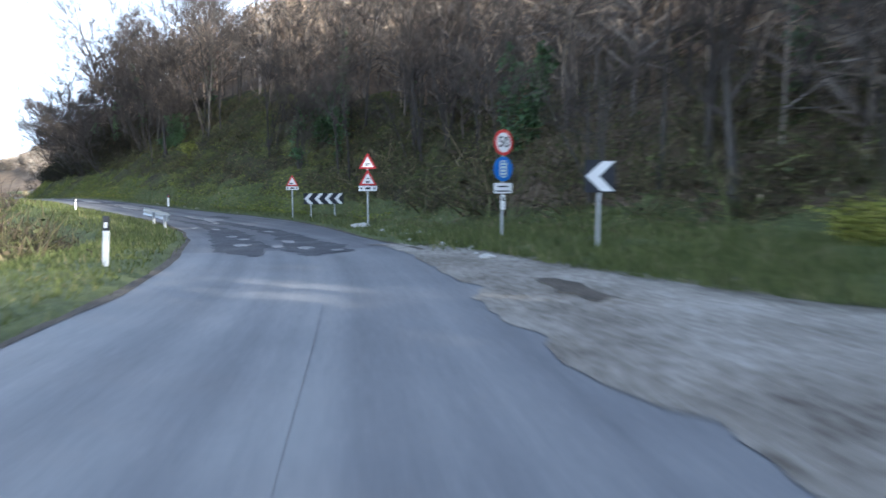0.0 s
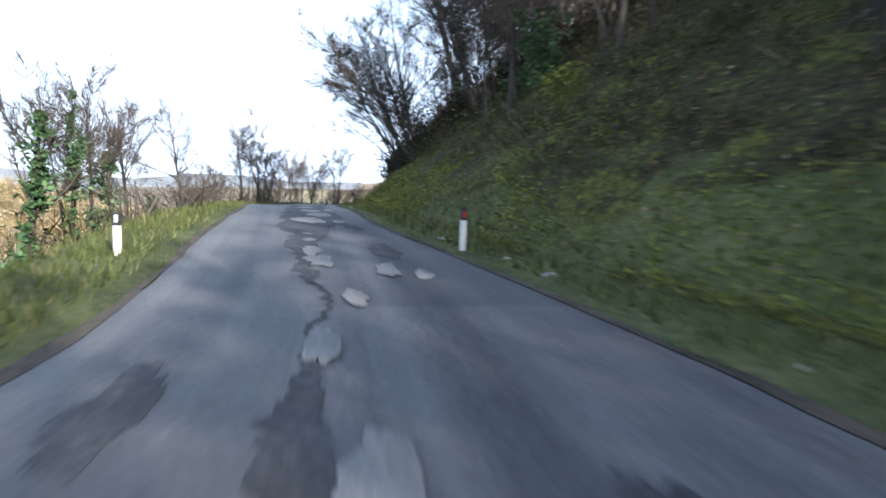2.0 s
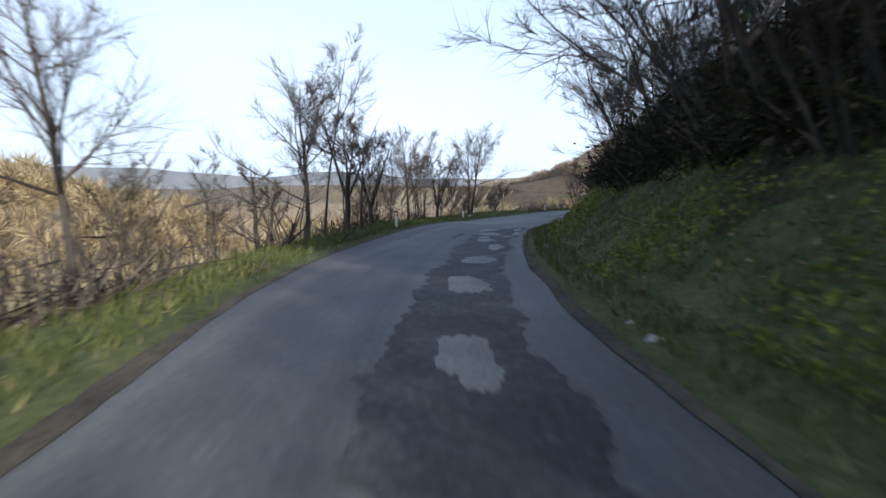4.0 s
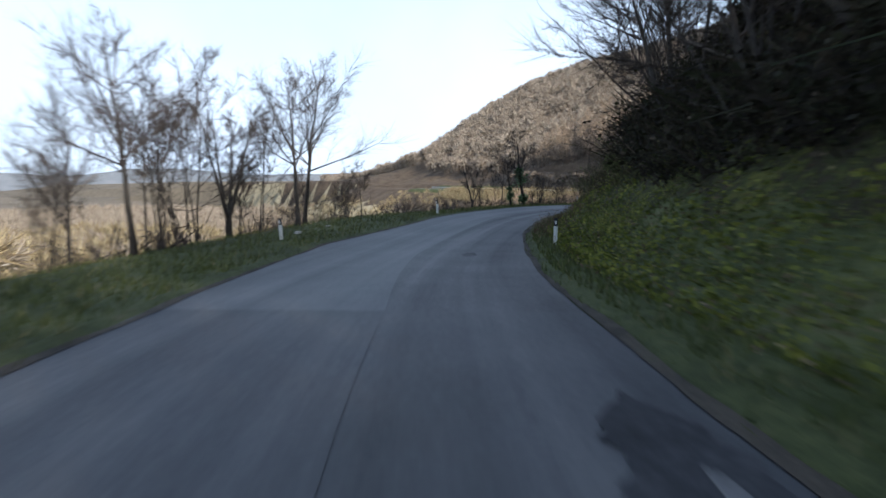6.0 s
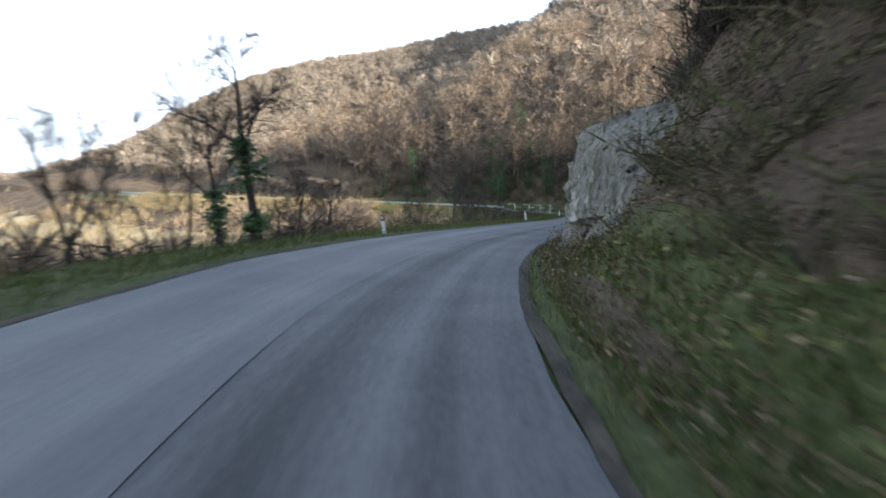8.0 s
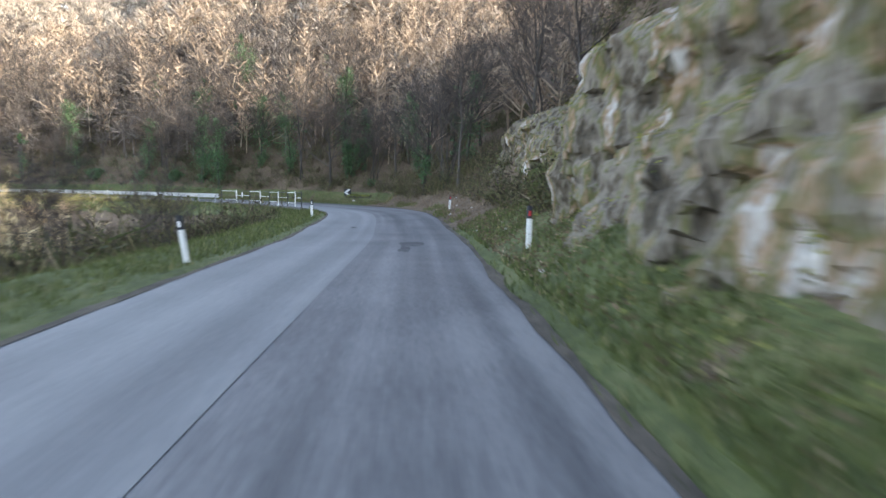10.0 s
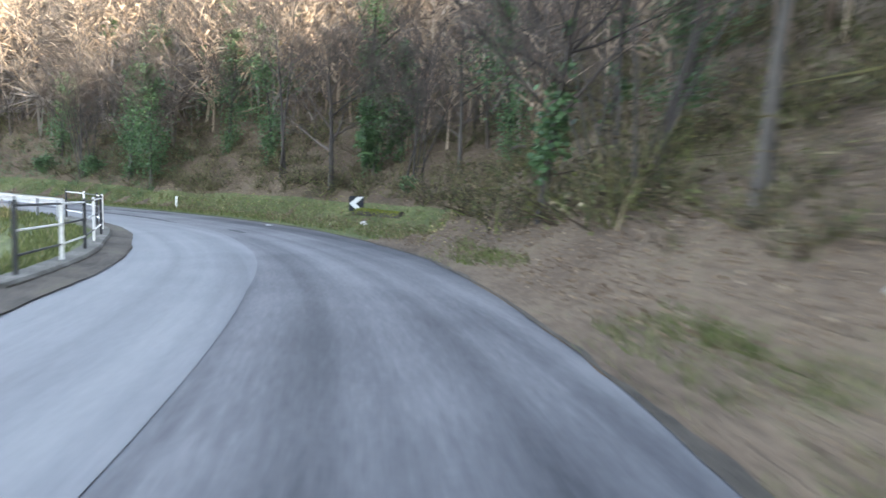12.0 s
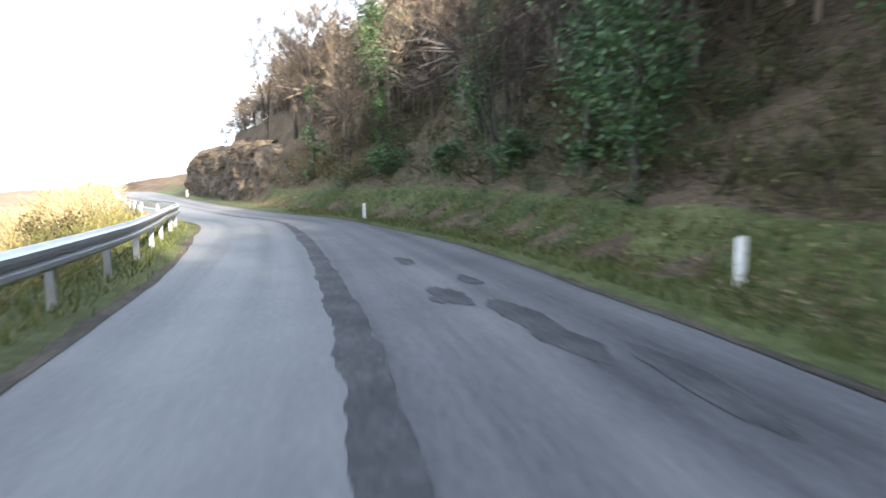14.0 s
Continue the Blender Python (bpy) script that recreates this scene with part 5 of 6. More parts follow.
SIGN_PALE = material("pale sign film", [(0.3, (0.50, 0.58, 0.55)), (0.7, (0.60, 0.66, 0.62))], 4, 30, 0.4, 0.0)
SIGN_TOP = 2.72


def heading(s):
    """The turn of a thing at s whose -y side faces traffic that comes along the road."""
    return math.degrees(math.atan2(float(np.interp(s, S_OF, TAN[:, 1])), float(np.interp(s, S_OF, TAN[:, 0])))) - 90


def chevron_sign(x, y, turn, top, side=0.6):
    ob = thing("chevron_sign", pose(x, y, gz(x, y), 0, 0, turn), "square black curve sign with one white arrow", "road sign", "curve signs")
    z = top - gz(x, y)
    pole(ob, z - 0.05)
    p = part("panel", plate_bm(rounded(rect((0, z - side / 2), side, side), 0.02), 0.012, -0.004), BLACK, ob, "black square panel")
    part("arrow", chevron((0.0, z - side / 2), side * 0.96, side * 0.92, -0.008), WHITE, p, "white arrow")


def chevron_board(x, y, turn, mid, w=1.95, h=0.52):
    ob = thing("chevron_board", pose(x, y, gz(x, y), 0, 0, turn), "long black curve board with four white arrows", "road sign")
    z = mid - gz(x, y)
    for dx in (-0.62, 0.55):
        part("leg", rod_bm((dx, 0.04, -0.4), (dx, 0.04, z + 0.2), 0.028), STEEL, ob)
    p = part("panel", plate_bm(rounded(rect((0, z), w, h), 0.015), 0.014, -0.004), BLACK, ob, "black panel")
    for k in range(4):
        part("arrow", chevron(((k - 1.5) * w / 4, z), w / 4 * 0.86, h * 0.96, -0.008), WHITE, p, "white arrow")


def warning_post(x, y, turn, apex, side, pictures, plate_h, name, label):
    ob = thing(name, pose(x, y, gz(x, y), 0, 0, turn), label, "road sign", "warning signs")
    z = apex - gz(x, y)
    pole(ob, z - 0.1)
    tall = side * 0.866
    for pic in pictures:
        warning(ob, (0, z - tall * 2 / 3), side, pic)
        z -= tall + 0.02
    p = part("plate", plate_bm(rounded(rect((0, z - plate_h / 2), side, plate_h), 0.012), 0.010, -0.004), WHITE, ob, "white distance plate")
    for x0, w in ((-0.36, 0.09), (0.0, 0.30), (0.36, 0.09)):
        part("plain_bar", plate_bm(rect((x0 * side, z - plate_h / 2), w * side, plate_h * 0.42), 0.004, -0.008), BLACK, p)


def spot(s, u):
    return tuple(float(c) for c in on_line(s, u)[:2])


speed_sign(*spot(13.55, 4.3), heading(13) + 20)
chevron_sign(*spot(10.2, 4.75), heading(10) - 2, 1.86)
warning_post(*spot(22.0, 3.5), heading(22) - 14, 2.59, 0.69, [[(0.02, -0.02, 0.30, 0.05), (-0.05, -0.09, 0.14, 0.05)], [(0.0, 0.08, 0.16, 0.07), (0.0, -0.10, 0.22, 0.09)]], 0.19, "double_warning_sign", "two red-bordered warning triangles over a white plate")
warning_post(*spot(28.5, 3.45), heading(28) - 8, 1.87, 0.62, [[(-0.08, -0.10, 0.26, 0.09)]], 0.16, "warning_sign", "red-bordered warning triangle over a white plate")
chevron_board(*spot(27.5, 4.5), heading(26) - 8, 0.74)
chevron_sign(*spot(182.0, 6.05), heading(179) - 12, -0.18)

# delineator posts: along, across, height, lean, black top, red reflector
for s, u, tall, lean, dark, red in ((11.9, -4.0, 0.80, 4, True, False), (39.7, 2.28, 0.62, 0, True, True), (39.3, -2.85, 0.52, 0, True, False), (77.5, -3.66, 0.62, 0, True, False), (94.4, 2.45, 0.66, 0, True, False), (95.4, -6.4, 0.62, -4, True, False),
                                    (106.1, -5.1, 0.62, -2, True, False), (121.5, -4.2, 0.55, -8, True, False), (130.0, 1.6, 0.75, 6, True, False), (142.8, -3.9, 0.75, -8, True, False), (143.45, 2.25, 0.70, 0, True, True), (160.6, 2.4, 0.60, 3, True, True),
                                    (159.4, -4.0, 0.66, 0, True, False), (192.4, 4.6, 0.52, 0, False, False), (207.5, 2.9, 0.50, 0, False, False), (250.5, 2.9, 0.6, 0, False, False)):
    u = max(u, edge_r(s) + 0.12) if u > 0 else min(u, edge_l(s) - 0.15)
    delineator(*spot(s, u), heading(s), tall, lean, dark, red, "" if dark else "white plastic delineator post without its dark top")


def rail_along(name, s0, s1, u, label, step=4.0, top=0.72):
    """A steel crash barrier beside the road: a ribbed beam on posts."""
    mid = on_line((s0 + s1) / 2, u((s0 + s1) / 2))
    ob = thing(name, Matrix.Translation(mid), label, "crash barrier", "crash barriers")
    s = np.linspace(s0, s1, max(int((s1 - s0) / 0.5), 2))
    sec = [(-0.00, 0.155), (0.04, 0.12), (0.085, 0.10), (0.085, 0.05), (0.02, 0.015), (0.02, -0.015), (0.085, -0.05), (0.085, -0.10), (0.04, -0.12), (0.0, -0.155)]
    side = 1.0
    v = np.stack([np.concatenate([on_line(s, u(s) + side * a)[:, :2], (on_line(s, u(s))[:, 2:] + top - 0.155 + b)], 1) for a, b in sec + [(a - 0.012, b) for a, b in sec[::-1]]], 1)
    k, m = v.shape[:2]
    i, j = np.meshgrid(np.arange(m), np.arange(k - 1))
    a, b = (j * m + i).ravel(), (j * m + (i + 1) % m).ravel()
    sp = Soup()
    sp.add((v - mid).reshape(-1, 3), np.stack([a, b, b + m, a + m], 1))
    soup_part("beam", sp, STEEL, ob, "ribbed galvanised beam")
    for q in np.arange(s0 + 0.3, s1, step):
        p = on_line(q, u(q) - side * 0.07) - mid
        part("barrier_post", box_bm((0.10, 0.06, 1.3), (p[0], p[1], p[2] + top - 0.75), 0.008, Matrix.Rotation(radians(heading(q)), 4, "Z")), SIGN_BACK, ob)
    return ob


rail_along("crash_barrier", 26.0, 31.2, lambda s: edge_l(s) - 0.3, "short galvanised crash barrier ending on the grass", 2.5, 0.62)
rail_along("crash_barrier", 186.9, 290, lambda s: edge_l(s) - 0.6, "long galvanised crash barrier curving along the drop", 2.2, 0.75)


def railing(s0, s1, u, n):
    mid = on_line((s0 + s1) / 2, u((s0 + s1) / 2))
    ob = thing("bridge_railing", Matrix.Translation(mid), "black and white painted iron railing on the bridge parapet", "railing")
    ss = np.linspace(s0, s1, n)
    pts = [on_line(q, u(q)) - mid for q in ss]
    for k, p in enumerate(pts):
        part("railing_post", box_bm((0.055, 0.055, 1.02), (p[0], p[1], p[2] + 0.56), 0.006, Matrix.Rotation(radians(heading(ss[k])), 4, "Z")), PAINT_B if k % 2 == 0 else PAINT_W, ob, "black painted post" if k % 2 == 0 else "white painted post")
    for k in range(n - 1):
        for lev, h in enumerate((0.36, 0.68, 1.0)):
            a, b = Vector(pts[k]) + Vector((0, 0, h)), Vector(pts[k + 1]) + Vector((0, 0, h))
            part("rail", rod_bm(a, b, 0.017, sides=8), PAINT_W if (k + lev) % 2 else PAINT_B, ob, smooth=False)


def parapet(s0, s1, u):
    mid = on_line((s0 + s1) / 2, u((s0 + s1) / 2))
    ob = thing("bridge_parapet", Matrix.Translation(mid), "low stained concrete bridge parapet", "parapet")
    s = np.linspace(s0, s1, 24)
    sec = [(-0.20, -2.6), (-0.20, 0.08), (-0.16, 0.12), (0.16, 0.12), (0.20, 0.08), (0.20, -2.6)]
    v = np.stack([np.concatenate([on_line(s, u(s) + a)[:, :2], on_line(s, u(s))[:, 2:] + b + 0.02 * noise2(s, s * 0 + a * 9, 0.9, 4)[:, None] * (b > 0)], 1) for a, b in sec], 1)
    m = len(sec)
    i, j = np.meshgrid(np.arange(m), np.arange(len(s) - 1))
    a, b = (j * m + i).ravel(), (j * m + (i + 1) % m).ravel()
    sp = Soup()
    sp.add((v - mid).reshape(-1, 3), np.stack([a, b, b + m, a + m], 1))
    for e in (0, (len(s) - 1) * m):
        sp.add(np.zeros((0, 3)), np.array([[e, e + 1, e + 4, e + 5], [e + 1, e + 2, e + 3, e + 4]]) - sp.n)
    soup_part("parapet_wall", sp, CONCRETE, ob)


railing(168.9, 186.4, lambda s: edge_l(s) - 0.62, 9)
parapet(168.0, 187.0, lambda s: edge_l(s) - 0.62)


def boulder(name, x, y, size, seed, mat, label, category="stone", squash=0.7, group="", z=None, long=1.0, turn=0.0):
    bm = bmesh.new()
    bmesh.ops.create_icosphere(bm, subdivisions=3, radius=1.0)
    for v in bm.verts:
        n = noise.noise(v.co * 1.3 + Vector((seed * 3.1, 0, seed))) * 0.45 + noise.noise(v.co * 3.1 + Vector((0, seed * 2.2, 0))) * 0.2
        v.co *= 1 + n
        v.co = Vector((v.co.x * size * long, v.co.y * size, v.co.z * size * squash))
    ob = part(name, bm, mat)
    ob.matrix_basis = pose(x, y, (gz(x, y) if z is None else z) + size * squash * 0.35, 0, 0, turn)
    return tagged(ob, label, category, group)


boulder("concrete_footing", *spot(22.1, 3.25), 0.36, 3, STONE, "rough pale concrete lump at the sign's foot", "footing", 0.35)
boulder("white_stone", *spot(180.2, 5.0), 0.15, 9, STONE, "pale stone in front of the mossy log", squash=0.8)


def rock_face(s0, s1, u0, top, lean, seed, label, mat=ROCK):
    """A rough rock cutting beside the road; its top bends back into the slope."""
    mid = on_line((s0 + s1) / 2, u0)
    ss, hs = np.arange(s0, s1, 0.16), np.linspace(-0.4, 1.0, 52)
    S, Hh = np.meshgrid(ss, hs)
    fade = np.clip(np.minimum(S - s0, s1 - S) / 3.0, 0, 1) ** 0.6
    tall = top * fade * (0.85 + 0.25 * noise2(S, 0 * S, 0.3, seed))
    h = np.where(Hh < 0, Hh, Hh * tall)
    back = np.clip((Hh - 0.8) / 0.2, 0, 1) ** 2 * 2.2
    ci, cj = np.floor(S / 0.75 + 0.6 * noise2(S, h, 0.8, seed + 8)), np.floor(h / 1.15 + 0.8 * noise2(S, h, 0.5, seed + 9) + S * 0.15)
    block = np.modf(np.abs(np.sin(ci * 12.9898 + cj * 78.233 + seed) * 43758.5))[0]
    ledge = noise2(S * 0.35, h, 1.6, seed + 1, 4)
    crag = noise2(S * 1.3, h * 0.35, 0.7, seed + 2, 4)
    u = edge_r(S) + u0 + h * lean + back - 0.75 * crag - 0.35 * ledge - 0.55 * (block - 0.5) - 0.22 * np.abs(noise2(S, h, 2.2, seed + 3, 3)) + 1.6 * (1 - fade)
    p = on_line(S, u)
    p[..., 2] += h + 0.10 * noise2(S, h, 3.0, seed + 5, 2)
    n, m = S.shape
    i, j = np.meshgrid(np.arange(m - 1), np.arange(n - 1))
    q = (j * m + i).ravel()
    sp = Soup()
    sp.add((p - mid).reshape(-1, 3), np.stack([q, q + 1, q + m + 1, q + m], 1))
    ob = thing("rock_face", Matrix.Translation(mid), label, "rock face", "rock cuttings")
    # the blocks between the larger joints
    v, f = sp.v[0], sp.f[4][0]
    ss_, hh_ = S.ravel()[f].mean(1), Hh.ravel()[f].mean(1)
    row = np.floor((hh_ + 0.4) / 0.36 + 0.3 * noise2(ss_, hh_, 0.5, seed + 11))
    cell = np.floor((ss_ - s0) / 2.6 + 0.45 * noise2(ss_, hh_ * 3, 0.7, seed + 12) + 0.4 * (row % 2)) * 100 + row
    for c in np.unique(cell):
        g = f[cell == c]
        used, inv = np.unique(g, return_inverse=True)
        block = Soup()
        block.add(v[used], inv.reshape(g.shape))
        soup_part("rock_block", block, mat, ob)
    # moss and small plants on the ledges
    rr = np.random.default_rng(seed)
    a, b, c4 = v[f[:, 0]], v[f[:, 1]], v[f[:, 3]]
    nrm = np.cross(b - a, c4 - a)
    flat = np.abs(nrm[:, 2]) / (np.linalg.norm(nrm, axis=1) + 1e-9)
    grown = np.flatnonzero((flat > 0.45) & (noise2(ss_, hh_ * 5, 0.8, seed + 13) > -0.1))
    pick = rr.choice(grown, min(len(grown), 700 if mat is ROCK else 200))
    tuft = Soup()
    leaves(rr, np.repeat(a[pick], 9, 0) + rr.normal(0, 0.06, (len(pick) * 9, 3)), 0.026, tuft)
    soup_part("moss", tuft, MOSS, ob, "yellow-green moss on the ledges")
    return ob


rock_face(114, 127, 0.9, 3.9, 0.06, 71, "grey limestone cutting standing steeply beside the road", ROCK_PALE)
rock_face(125, 148, 1.5, 6.6, 0.25, 75, "tall weathered cutting with orange and grey rock")
rock_face(145, 164, 2.5, 6.6, 0.40, 79, "broken pale limestone outcrop above the verge")
rock_face(226, 264, 1.8, 5.4, 0.15, 83, "dark rocky bluff beside the road", ROCK_BROWN)


def patch(s, u, ls, lu, mat, seed, name, label, lift):
    """A thin irregular sheet on the asphalt."""
    r = np.random.default_rng(seed)
    n = 96
    a = np.linspace(0, 2 * np.pi, n, endpoint=False)
    rad = 1 + 0.65 * noise2(np.cos(a) * 1.3, np.sin(a) * 1.3, 1.0, seed, 6) + 0.16 * noise2(np.cos(a) * 4, np.sin(a) * 4, 1.0, seed + 7, 4)
    rings = []
    for k, lf in ((1.0, 0.0), (0.97, lift), (0.6, lift), (0.25, lift)):
        w = on_line(s + ls * rad * k * np.cos(a), u + lu * rad * k * np.sin(a))
        w[:, 2] += (0.009 if mat in (TAR, STAIN) else 0.016) + lf
        rings.append(w)
    mid = rings[-1].mean(0)
    v = np.concatenate(rings + [mid[None]]) - mid
    sp = Soup()
    i, j = np.meshgrid(np.arange(n), np.arange(3))
    sp.add(v, np.stack([j * n + i, j * n + (i + 1) % n, (j + 1) * n + (i + 1) % n, (j + 1) * n + i], -1).reshape(-1, 4))
    k = np.arange(n)
    sp.add(np.zeros((0, 3)), np.stack([3 * n + k, 3 * n + (k + 1) % n, 0 * k + 4 * n], 1) - sp.n)
    ob = soup_part(name, sp, mat)
    ob.matrix_basis = Matrix.Translation(mid)
    return tagged(ob, label, "road patch", "road patches")


patch(7.4, 3.1, 0.9, 0.45, DIRT, 390, "mud_patch", "brown dried puddle on the gravel", 0.02)
DARK, PALE = "dark worn-through patch in the asphalt", "pale leftover crust of asphalt on the road"


def ragged(s, seed):
    return 0.24 * noise2(s, 0 * s, 0.35, seed, 3) + 0.22 * noise2(s, 0 * s, 1.4, seed + 1, 5) + 0.12 * noise2(s, 0 * s, 5.0, seed + 2, 3)


def worn_strip(name, s0, s1, left, right, seed, label, rough=1.0, mat=TAR):
    mid = lambda s: (left(s) + rough * ragged(s, seed), np.maximum(right(s) + rough * ragged(s, seed + 5), left(s) + rough * ragged(s, seed) + 0.05))
    ribbon(name, s0, s1, lambda s: mid(s)[0][:, None] + np.linspace(0, 1, 7)[None] * (mid(s)[1] - mid(s)[0])[:, None], lambda s, u, p: p[..., 2] + 0.0125, mat, 0.06, label, "road")


worn_strip("road_worn_edge", 12.6, 31.5, lambda s: table(s, (12.6, -1.6), (14, -2.3), (18, -2.5), (20, -2.4), (24, -1.9), (28, -1.5), (31.5, -1.0)), lambda s: table(s, (12.6, -1.5), (14, -1.35), (18.5, -1.2), (22, -1.0), (26, -0.95), (30, -0.95), (31.5, -0.98)), 621, "dark worn-through strip near the road's edge")
worn_strip("road_worn_strip", 12.4, 81, lambda s: table(s, (12.4, -0.4), (14, -0.8), (19.5, -0.6), (24, -0.45), (30, -0.4), (33, -0.32), (37, -0.34), (40, -0.45), (44, -0.6), (48, -0.6), (55, -0.3), (62, 0.0), (70, 0.2), (74, 0.3), (78, 0.6), (81, 1.4)),
           lambda s: table(s, (12.4, -0.3), (13.4, 0.5), (15, 0.75), (17, 0.35), (20, 0.3), (22, 0.4), (26, 0.3), (30, 0.2), (33, -0.08), (37, -0.1), (40, 0.0), (43, 0.3), (45, 0.9), (48, 0.95), (55, 1.0), (62, 1.3), (68, 1.5), (74, 1.75), (80, 1.75), (81, 1.5)), 601, "dark worn-through strip in the asphalt")
worn_strip("road_tar_seam", 184, 216, lambda s: seam(s) - 0.06, lambda s: seam(s) + table(s, (184, 0.0), (187, 0.30), (200, 0.26), (216, 0.05)), 611, "dark ragged tar along the lane joint", 0.3, STAIN)
for n, (s, u, ls, lu) in enumerate(((31.5, 1.3, 0.9, 0.25), (33.5, -1.2, 0.8, 0.2), (39.7, 0.95, 0.8, 0.25), (43.0, 0.85, 0.5, 0.2), (73.8, -0.35, 1.8, 0.13), (77.0, -0.6, 0.5, 0.1), (72.0, -1.9, 0.25, 0.12), (75.5, -1.6, 0.2, 0.1),
                                         (193.3, 1.38, 0.5, 0.22), (192.1, 1.85, 0.8, 0.2), (194.4, 1.95, 0.4, 0.15), (191.1, 1.9, 0.6, 0.2), (190.0, 2.3, 0.9, 0.15), (196.5, 1.5, 0.5, 0.15), (146.9, 0.0, 0.6, 0.3), (145.6, -0.15, 0.7, 0.13), (153.0, -1.9, 0.35, 0.1), (180.0, 0.3, 0.7, 0.12), (92.0, 0.3, 0.5, 0.2))):
    patch(s, u, ls, lu, STAIN if s > 100 else TAR, 400 + n, "tar_patch", DARK, 0.002)
for n, (s, u, ls, lu) in enumerate(((13.6, 0.3, 0.25, 0.14), (14.4, -0.3, 0.35, 0.2), (15.2, -0.9, 0.4, 0.16), (16.0, -1.7, 0.5, 0.2), (17.0, -0.5, 0.5, 0.18), (18.6, -1.5, 0.35, 0.14), (20.3, -1.7, 0.4, 0.16), (25.8, -2.0, 0.3, 0.12), (22.4, -0.1, 0.3, 0.15), (24.6, -1.5, 0.35, 0.12), (28.1, -0.42, 0.32, 0.15), (30.2, 0.35, 0.8, 0.42), (29.2, -0.15, 0.5, 0.13), (31.4, 0.0, 0.6, 0.15), (32.6, 0.25, 0.45, 0.2), (38.8, -0.1, 0.45, 0.18), (37.7, 1.2, 0.35, 0.12), (38.1, 0.75, 0.45, 0.16), (36.4, 0.2, 0.4, 0.14), (34.6, -0.1, 0.5, 0.15), (39.7, -0.2, 0.5, 0.13), (41.0, -0.15, 0.22, 0.10), (41.8, -0.17, 0.12, 0.09),
                                         (44.6, 0.0, 0.7, 0.33), (44.2, 0.65, 0.35, 0.18), (46.4, 0.35, 0.8, 0.3), (48.6, 0.2, 0.7, 0.25), (49.0, 0.75, 0.6, 0.12), (52.0, 0.3, 0.9, 0.25), (57.0, 0.5, 0.8, 0.3), (61.0, 0.7, 0.9, 0.3), (65.0, 0.8, 0.9, 0.35), (69.0, 1.2, 1.0, 0.22), (71.8, 0.8, 0.7, 0.3),
                                         (75.0, 0.7, 0.75, 0.36), (77.4, 0.45, 0.6, 0.36), (78.3, 1.45, 1.0, 0.14), (75.6, 1.6, 0.9, 0.14), (76.6, 0.1, 0.4, 0.25), (74.0, 1.45, 0.35, 0.25), (73.0, 0.6, 0.5, 0.2))):
    patch(s, u, ls, lu, CRUST, 500 + n, "asphalt_crust", PALE, 0.008)


# ---- shrubs, logs, stones and litter ----
def shrub(s, u, height, mat, seed, label, leaf=0.05, count=1800, wide=0.5):
    x, y = spot(s, u)
    r = np.random.default_rng(seed)
    ob = thing("shrub", pose(x, y, gz(x, y) - 0.03), label, "shrub", "roadside shrubs")
    stems, foliage = Soup(), Soup()
    for _ in range(16):
        az, el = r.uniform(0, 6.28), r.uniform(0.8, 1.4)
        way = np.array([np.cos(az) * np.cos(el), np.sin(az) * np.cos(el), np.sin(el)])
        q = np.linspace(0, 1, 5)[:, None]
        pts = way * q * height * r.uniform(0.6, 1.0) + r.normal(0, 0.04, (5, 3)).cumsum(0) * q * height
        pts[0, 2] = -0.1
        stems.add(*tube(pts, 0.014 * (1 - 0.8 * q[:, 0]), 4))
        f = r.uniform(0.25, 1, 14)
        c = np.stack([np.interp(f, q[:, 0], pts[:, m]) for m in range(3)], 1)
        stems.add(*blades(c, r.normal(0, 0.6, (14, 3)) + way, height * r.uniform(0.12, 0.3, 14), 0.006))
        n = count // 16
        f = r.uniform(0.2, 1, n)
        c = np.stack([np.interp(f, q[:, 0], pts[:, m]) for m in range(3)], 1)
        leaves(r, c + r.normal(0, 0.11 * height * wide / 0.5, (n, 3)) * np.array([1, 1, 0.7]), leaf, foliage)
    soup_part("stems", stems, TWIG, ob)
    soup_part("foliage", foliage, mat, ob)
    return ob


shrub(8.2, 8.2, 0.9, YELLOW_LEAF, 11, "yellow-green shrub behind the lay-by")
shrub(6.6, 9.0, 1.0, BRAMBLE, 12, "dark bramble shrub behind the lay-by")
shrub(97.0, 4.2, 0.8, GRASS, 13, "green shrub on the roadside bank")
shrub(152.0, 4.4, 1.0, GRASS, 14, "green shrub below the limestone outcrop")
shrub(155.5, 5.2, 0.8, GRASS, 15, "green shrub on the leafy slope")
shrub(161.0, 5.5, 0.9, GRASS, 16, "green shrub on the leafy slope")
shrub(149.5, 3.6, 0.6, GRASS, 17, "green shrub below the limestone outcrop")
shrub(200.5, -7.0, 1.4, WOODS, 18, "golden leafless shrub beyond the crash barrier", 0.04, 1200)
shrub(203.5, -8.2, 1.8, WOODS, 19, "golden leafless shrub beyond the crash barrier", 0.04, 1200)
shrub(204.0, -5.8, 1.4, BRAMBLE, 20, "dark shrub beyond the crash barrier")
shrub(181.2, 7.9, 0.7, IVY, 21, "dark green shrub behind the mossy log")
shrub(202.0, 5.8, 1.3, IVY, 22, "ivy-covered shrub at the foot of the hill", 0.06, 2600)
shrub(206.0, 5.4, 1.1, IVY, 23, "ivy-covered shrub at the foot of the hill", 0.06, 2600)
shrub(210.0, 5.6, 1.4, IVY, 24, "ivy-covered shrub at the foot of the hill", 0.06, 2600)
shrub(48.0, 6.8, 1.3, IVY, 25, "dark green shrub high on the bank", 0.05, 2400)
shrub(44.0, 6.2, 1.0, YELLOW_LEAF, 26, "yellow-green shrub high on the bank")


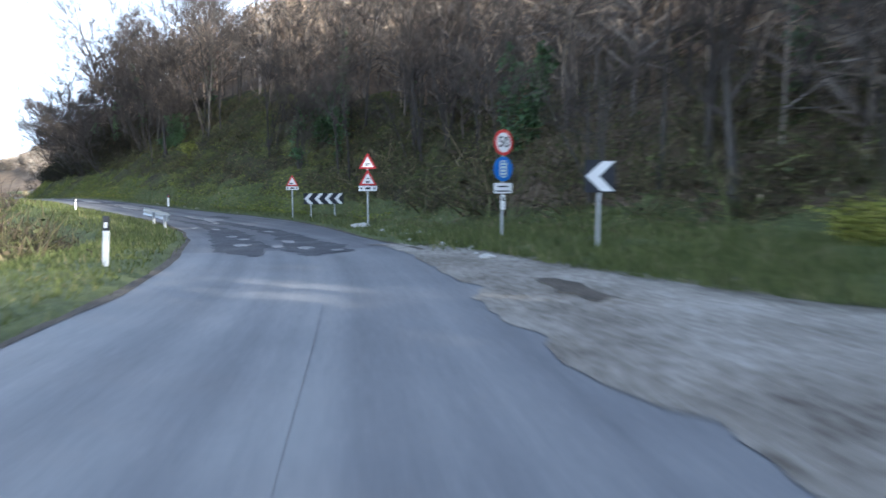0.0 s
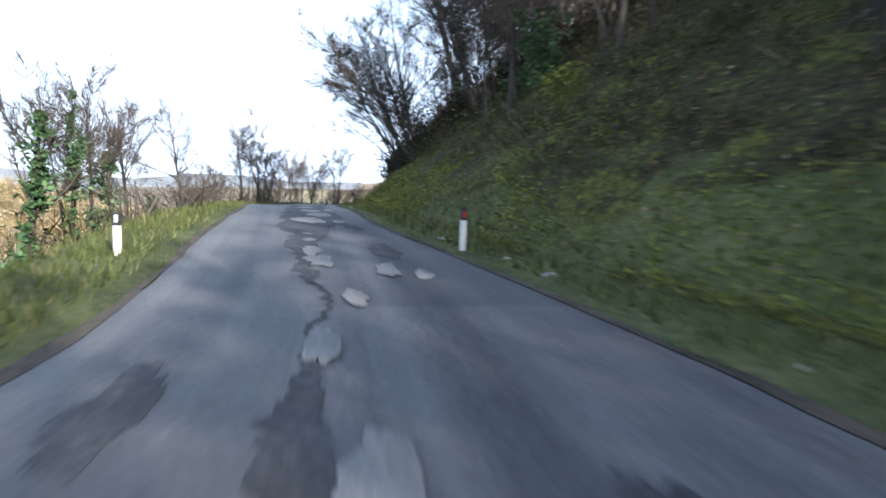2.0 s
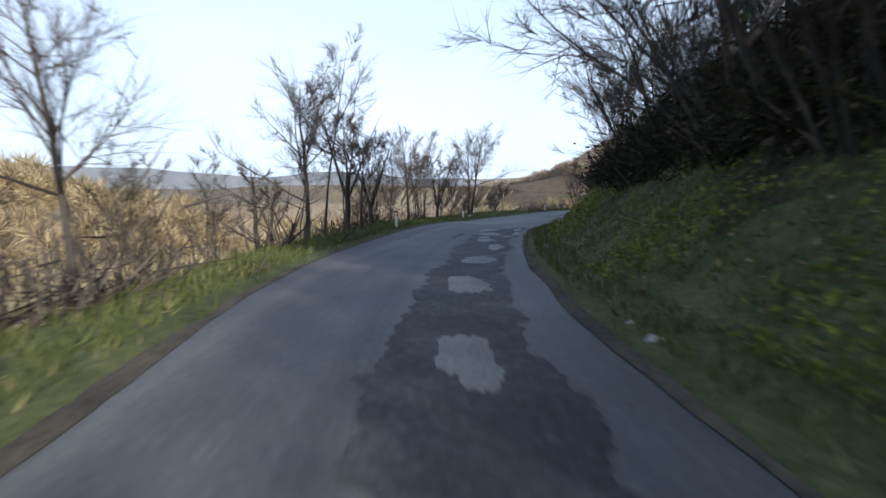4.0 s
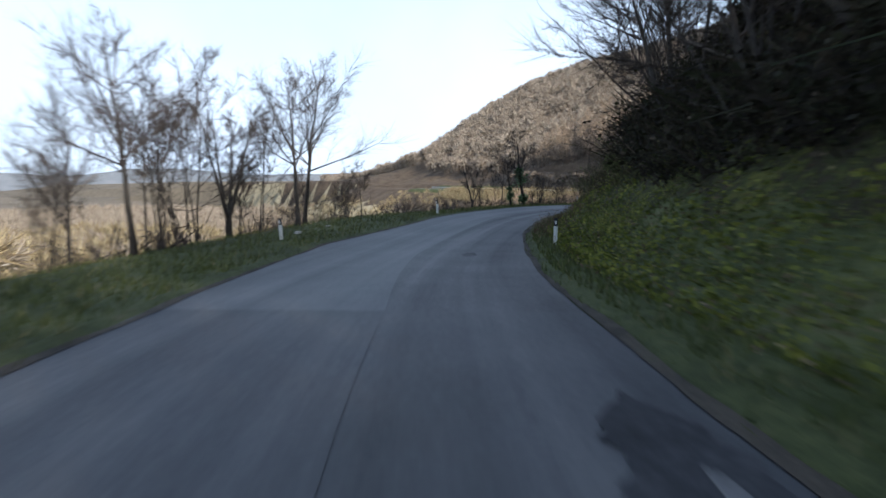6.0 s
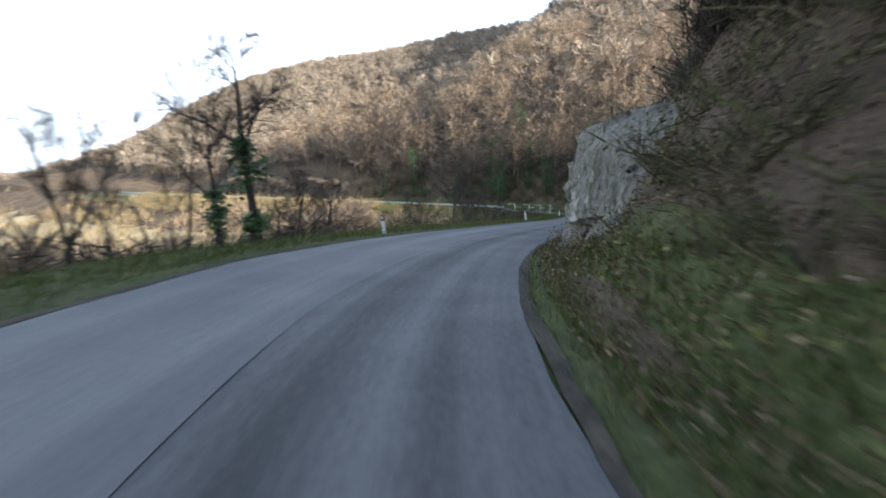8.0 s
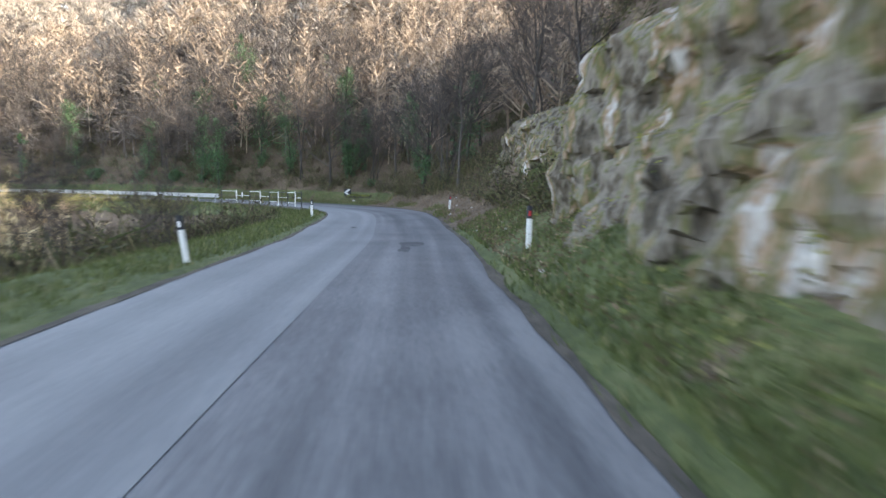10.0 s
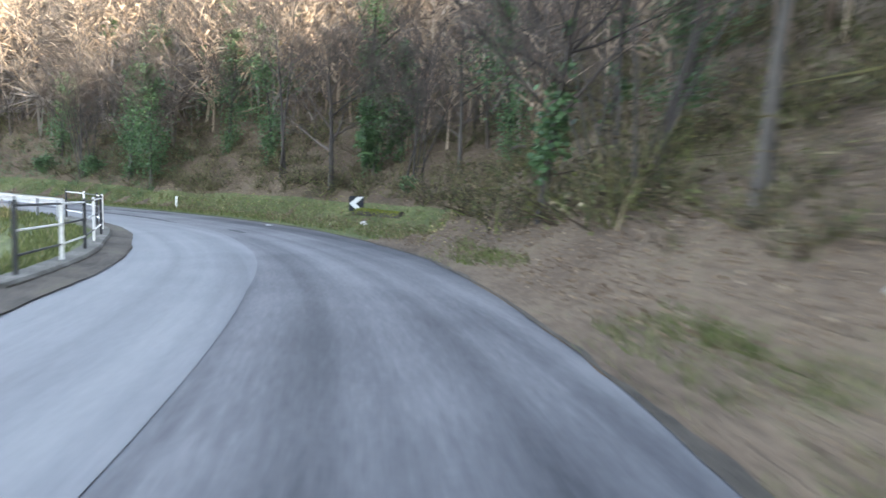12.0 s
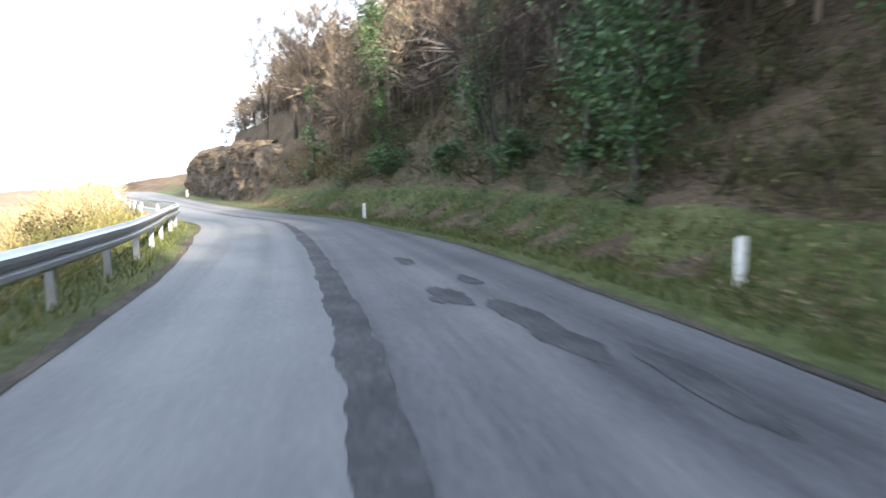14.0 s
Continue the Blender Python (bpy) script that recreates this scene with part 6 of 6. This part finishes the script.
def log(s, u, length, r, turn, mat, label, seed, tilt=0.0, moss=False):
    x, y = spot(s, u)
    ob = thing("log", pose(x, y, gz(x, y) + r * 0.75, 0, tilt, turn), label, "log", "fallen logs")
    k = np.linspace(-0.5, 0.5, 14)
    rr = np.random.default_rng(seed)
    pts = np.stack([k * length, rr.normal(0, 0.05, 14).cumsum() * 0.5, rr.normal(0, 0.02, 14)], 1)
    sp = Soup()
    v, f = tube(pts, r * (1 - 0.3 * (k + 0.5)) * rr.uniform(0.88, 1.1, 14), 10)
    sp.add(v, f)
    for e, c in ((0, pts[0]), (130, pts[-1])):
        sp.add(c[None], np.array([[e - sp.n + m, e - sp.n + (m + 1) % 10, 0] for m in range(10)]))
    soup_part("bole", sp, mat, ob)
    if moss:
        m = Soup()
        f = rr.uniform(0, 1, 2600)
        c = np.stack([np.interp(f, k + 0.5, pts[:, q]) for q in range(3)], 1)
        a = rr.normal(0, 0.8, 2600)
        c[:, 1] += np.sin(a) * r * 1.0
        c[:, 2] += np.cos(a) * r * 1.0
        leaves(rr, c, 0.03, m)
        soup_part("moss", m, MOSS, ob, "bright yellow-green moss")
    return ob


log(180.9, 6.1, 3.0, 0.17, heading(180) + 96, BARK, "mossy fallen log lying beside the road", 5, 0, True)
log(164.0, 8.5, 4.5, 0.10, heading(164) + 30, BARK, "bare fallen branch on the leafy slope", 6, -18)
log(168.5, 10.5, 5.0, 0.12, heading(168) + 150, BARK, "bare fallen branch on the leafy slope", 7, 16)
log(158.5, 9.0, 4.0, 0.09, heading(158) + 20, BARK, "bare fallen branch on the leafy slope", 8, -20)
log(176.0, 9.5, 3.5, 0.08, heading(176) + 170, BARK, "bare fallen branch on the leafy slope", 9, 10)

rng = np.random.default_rng(33)
for n in range(26):
    s = rng.uniform(8.5, 21)
    u = edge_r(s) + 0.5 + rng.uniform(0, 1) * (3.2 if s < 16 else 1.6)
    boulder("rubble_stone", *spot(s, u), rng.uniform(0.035, 0.11), 40 + n, STONE, "pale rubble stone on the grassy verge", "stone", 0.6, "rubble stones", long=rng.uniform(1, 1.6), turn=rng.uniform(0, 180))
for n in range(22):
    s = rng.uniform(27, 62)
    u = edge_r(s) + 0.12 + rng.uniform(0, 0.5)
    boulder("rubble_stone", *spot(s, u), rng.uniform(0.03, 0.09), 80 + n, STONE, "small loose stone at the broken asphalt edge", "stone", 0.6, "rubble stones", long=rng.uniform(1, 1.6), turn=rng.uniform(0, 180))
for n in range(24):
    s = rng.uniform(140, 164)
    u = edge_r(s) + 0.5 + rng.uniform(0, 1) * 2.6
    boulder("rubble_stone", *spot(s, u), rng.uniform(0.03, 0.09), 120 + n, STONE, "pale stone fallen from the outcrop", "stone", 0.6, "rubble stones", long=rng.uniform(1, 1.6), turn=rng.uniform(0, 180))
boulder("white_stone", *spot(97.5, -7.0), 0.14, 171, STONE, "white stone on the grass by the drop", group="white stones")
boulder("white_stone", *spot(100.0, -7.2), 0.12, 172, STONE, "white stone on the grass by the drop", group="white stones")
boulder("white_stone", *spot(69.0, 2.6), 0.10, 173, STONE, "white stone on the roadside grass", group="white stones")


def litter(s, u, w, seed):
    x, y = spot(s, u)
    bm = bmesh.new()
    bmesh.ops.create_grid(bm, x_segments=6, y_segments=6, size=w)
    for v in bm.verts:
        v.co.z = 0.35 * w * (1 + noise.noise(v.co * 9 / w * 0.2 + Vector((seed, 0, 0))))
    bmesh.ops.solidify(bm, geom=bm.faces[:], thickness=0.003)
    ob = part("litter", bm, WHITE)
    z = gz(x, y) if not edge_l(s) < u < edge_r(s) else float(on_line(s, u)[2])
    ob.matrix_basis = pose(x, y, z + 0.012, 0, 0, seed * 40)
    tagged(ob, "crumpled white paper scrap lying beside the road", "litter", "paper scraps")


litter(182.0, 2.3, 0.09, 1)
litter(181.0, 4.1, 0.07, 2)
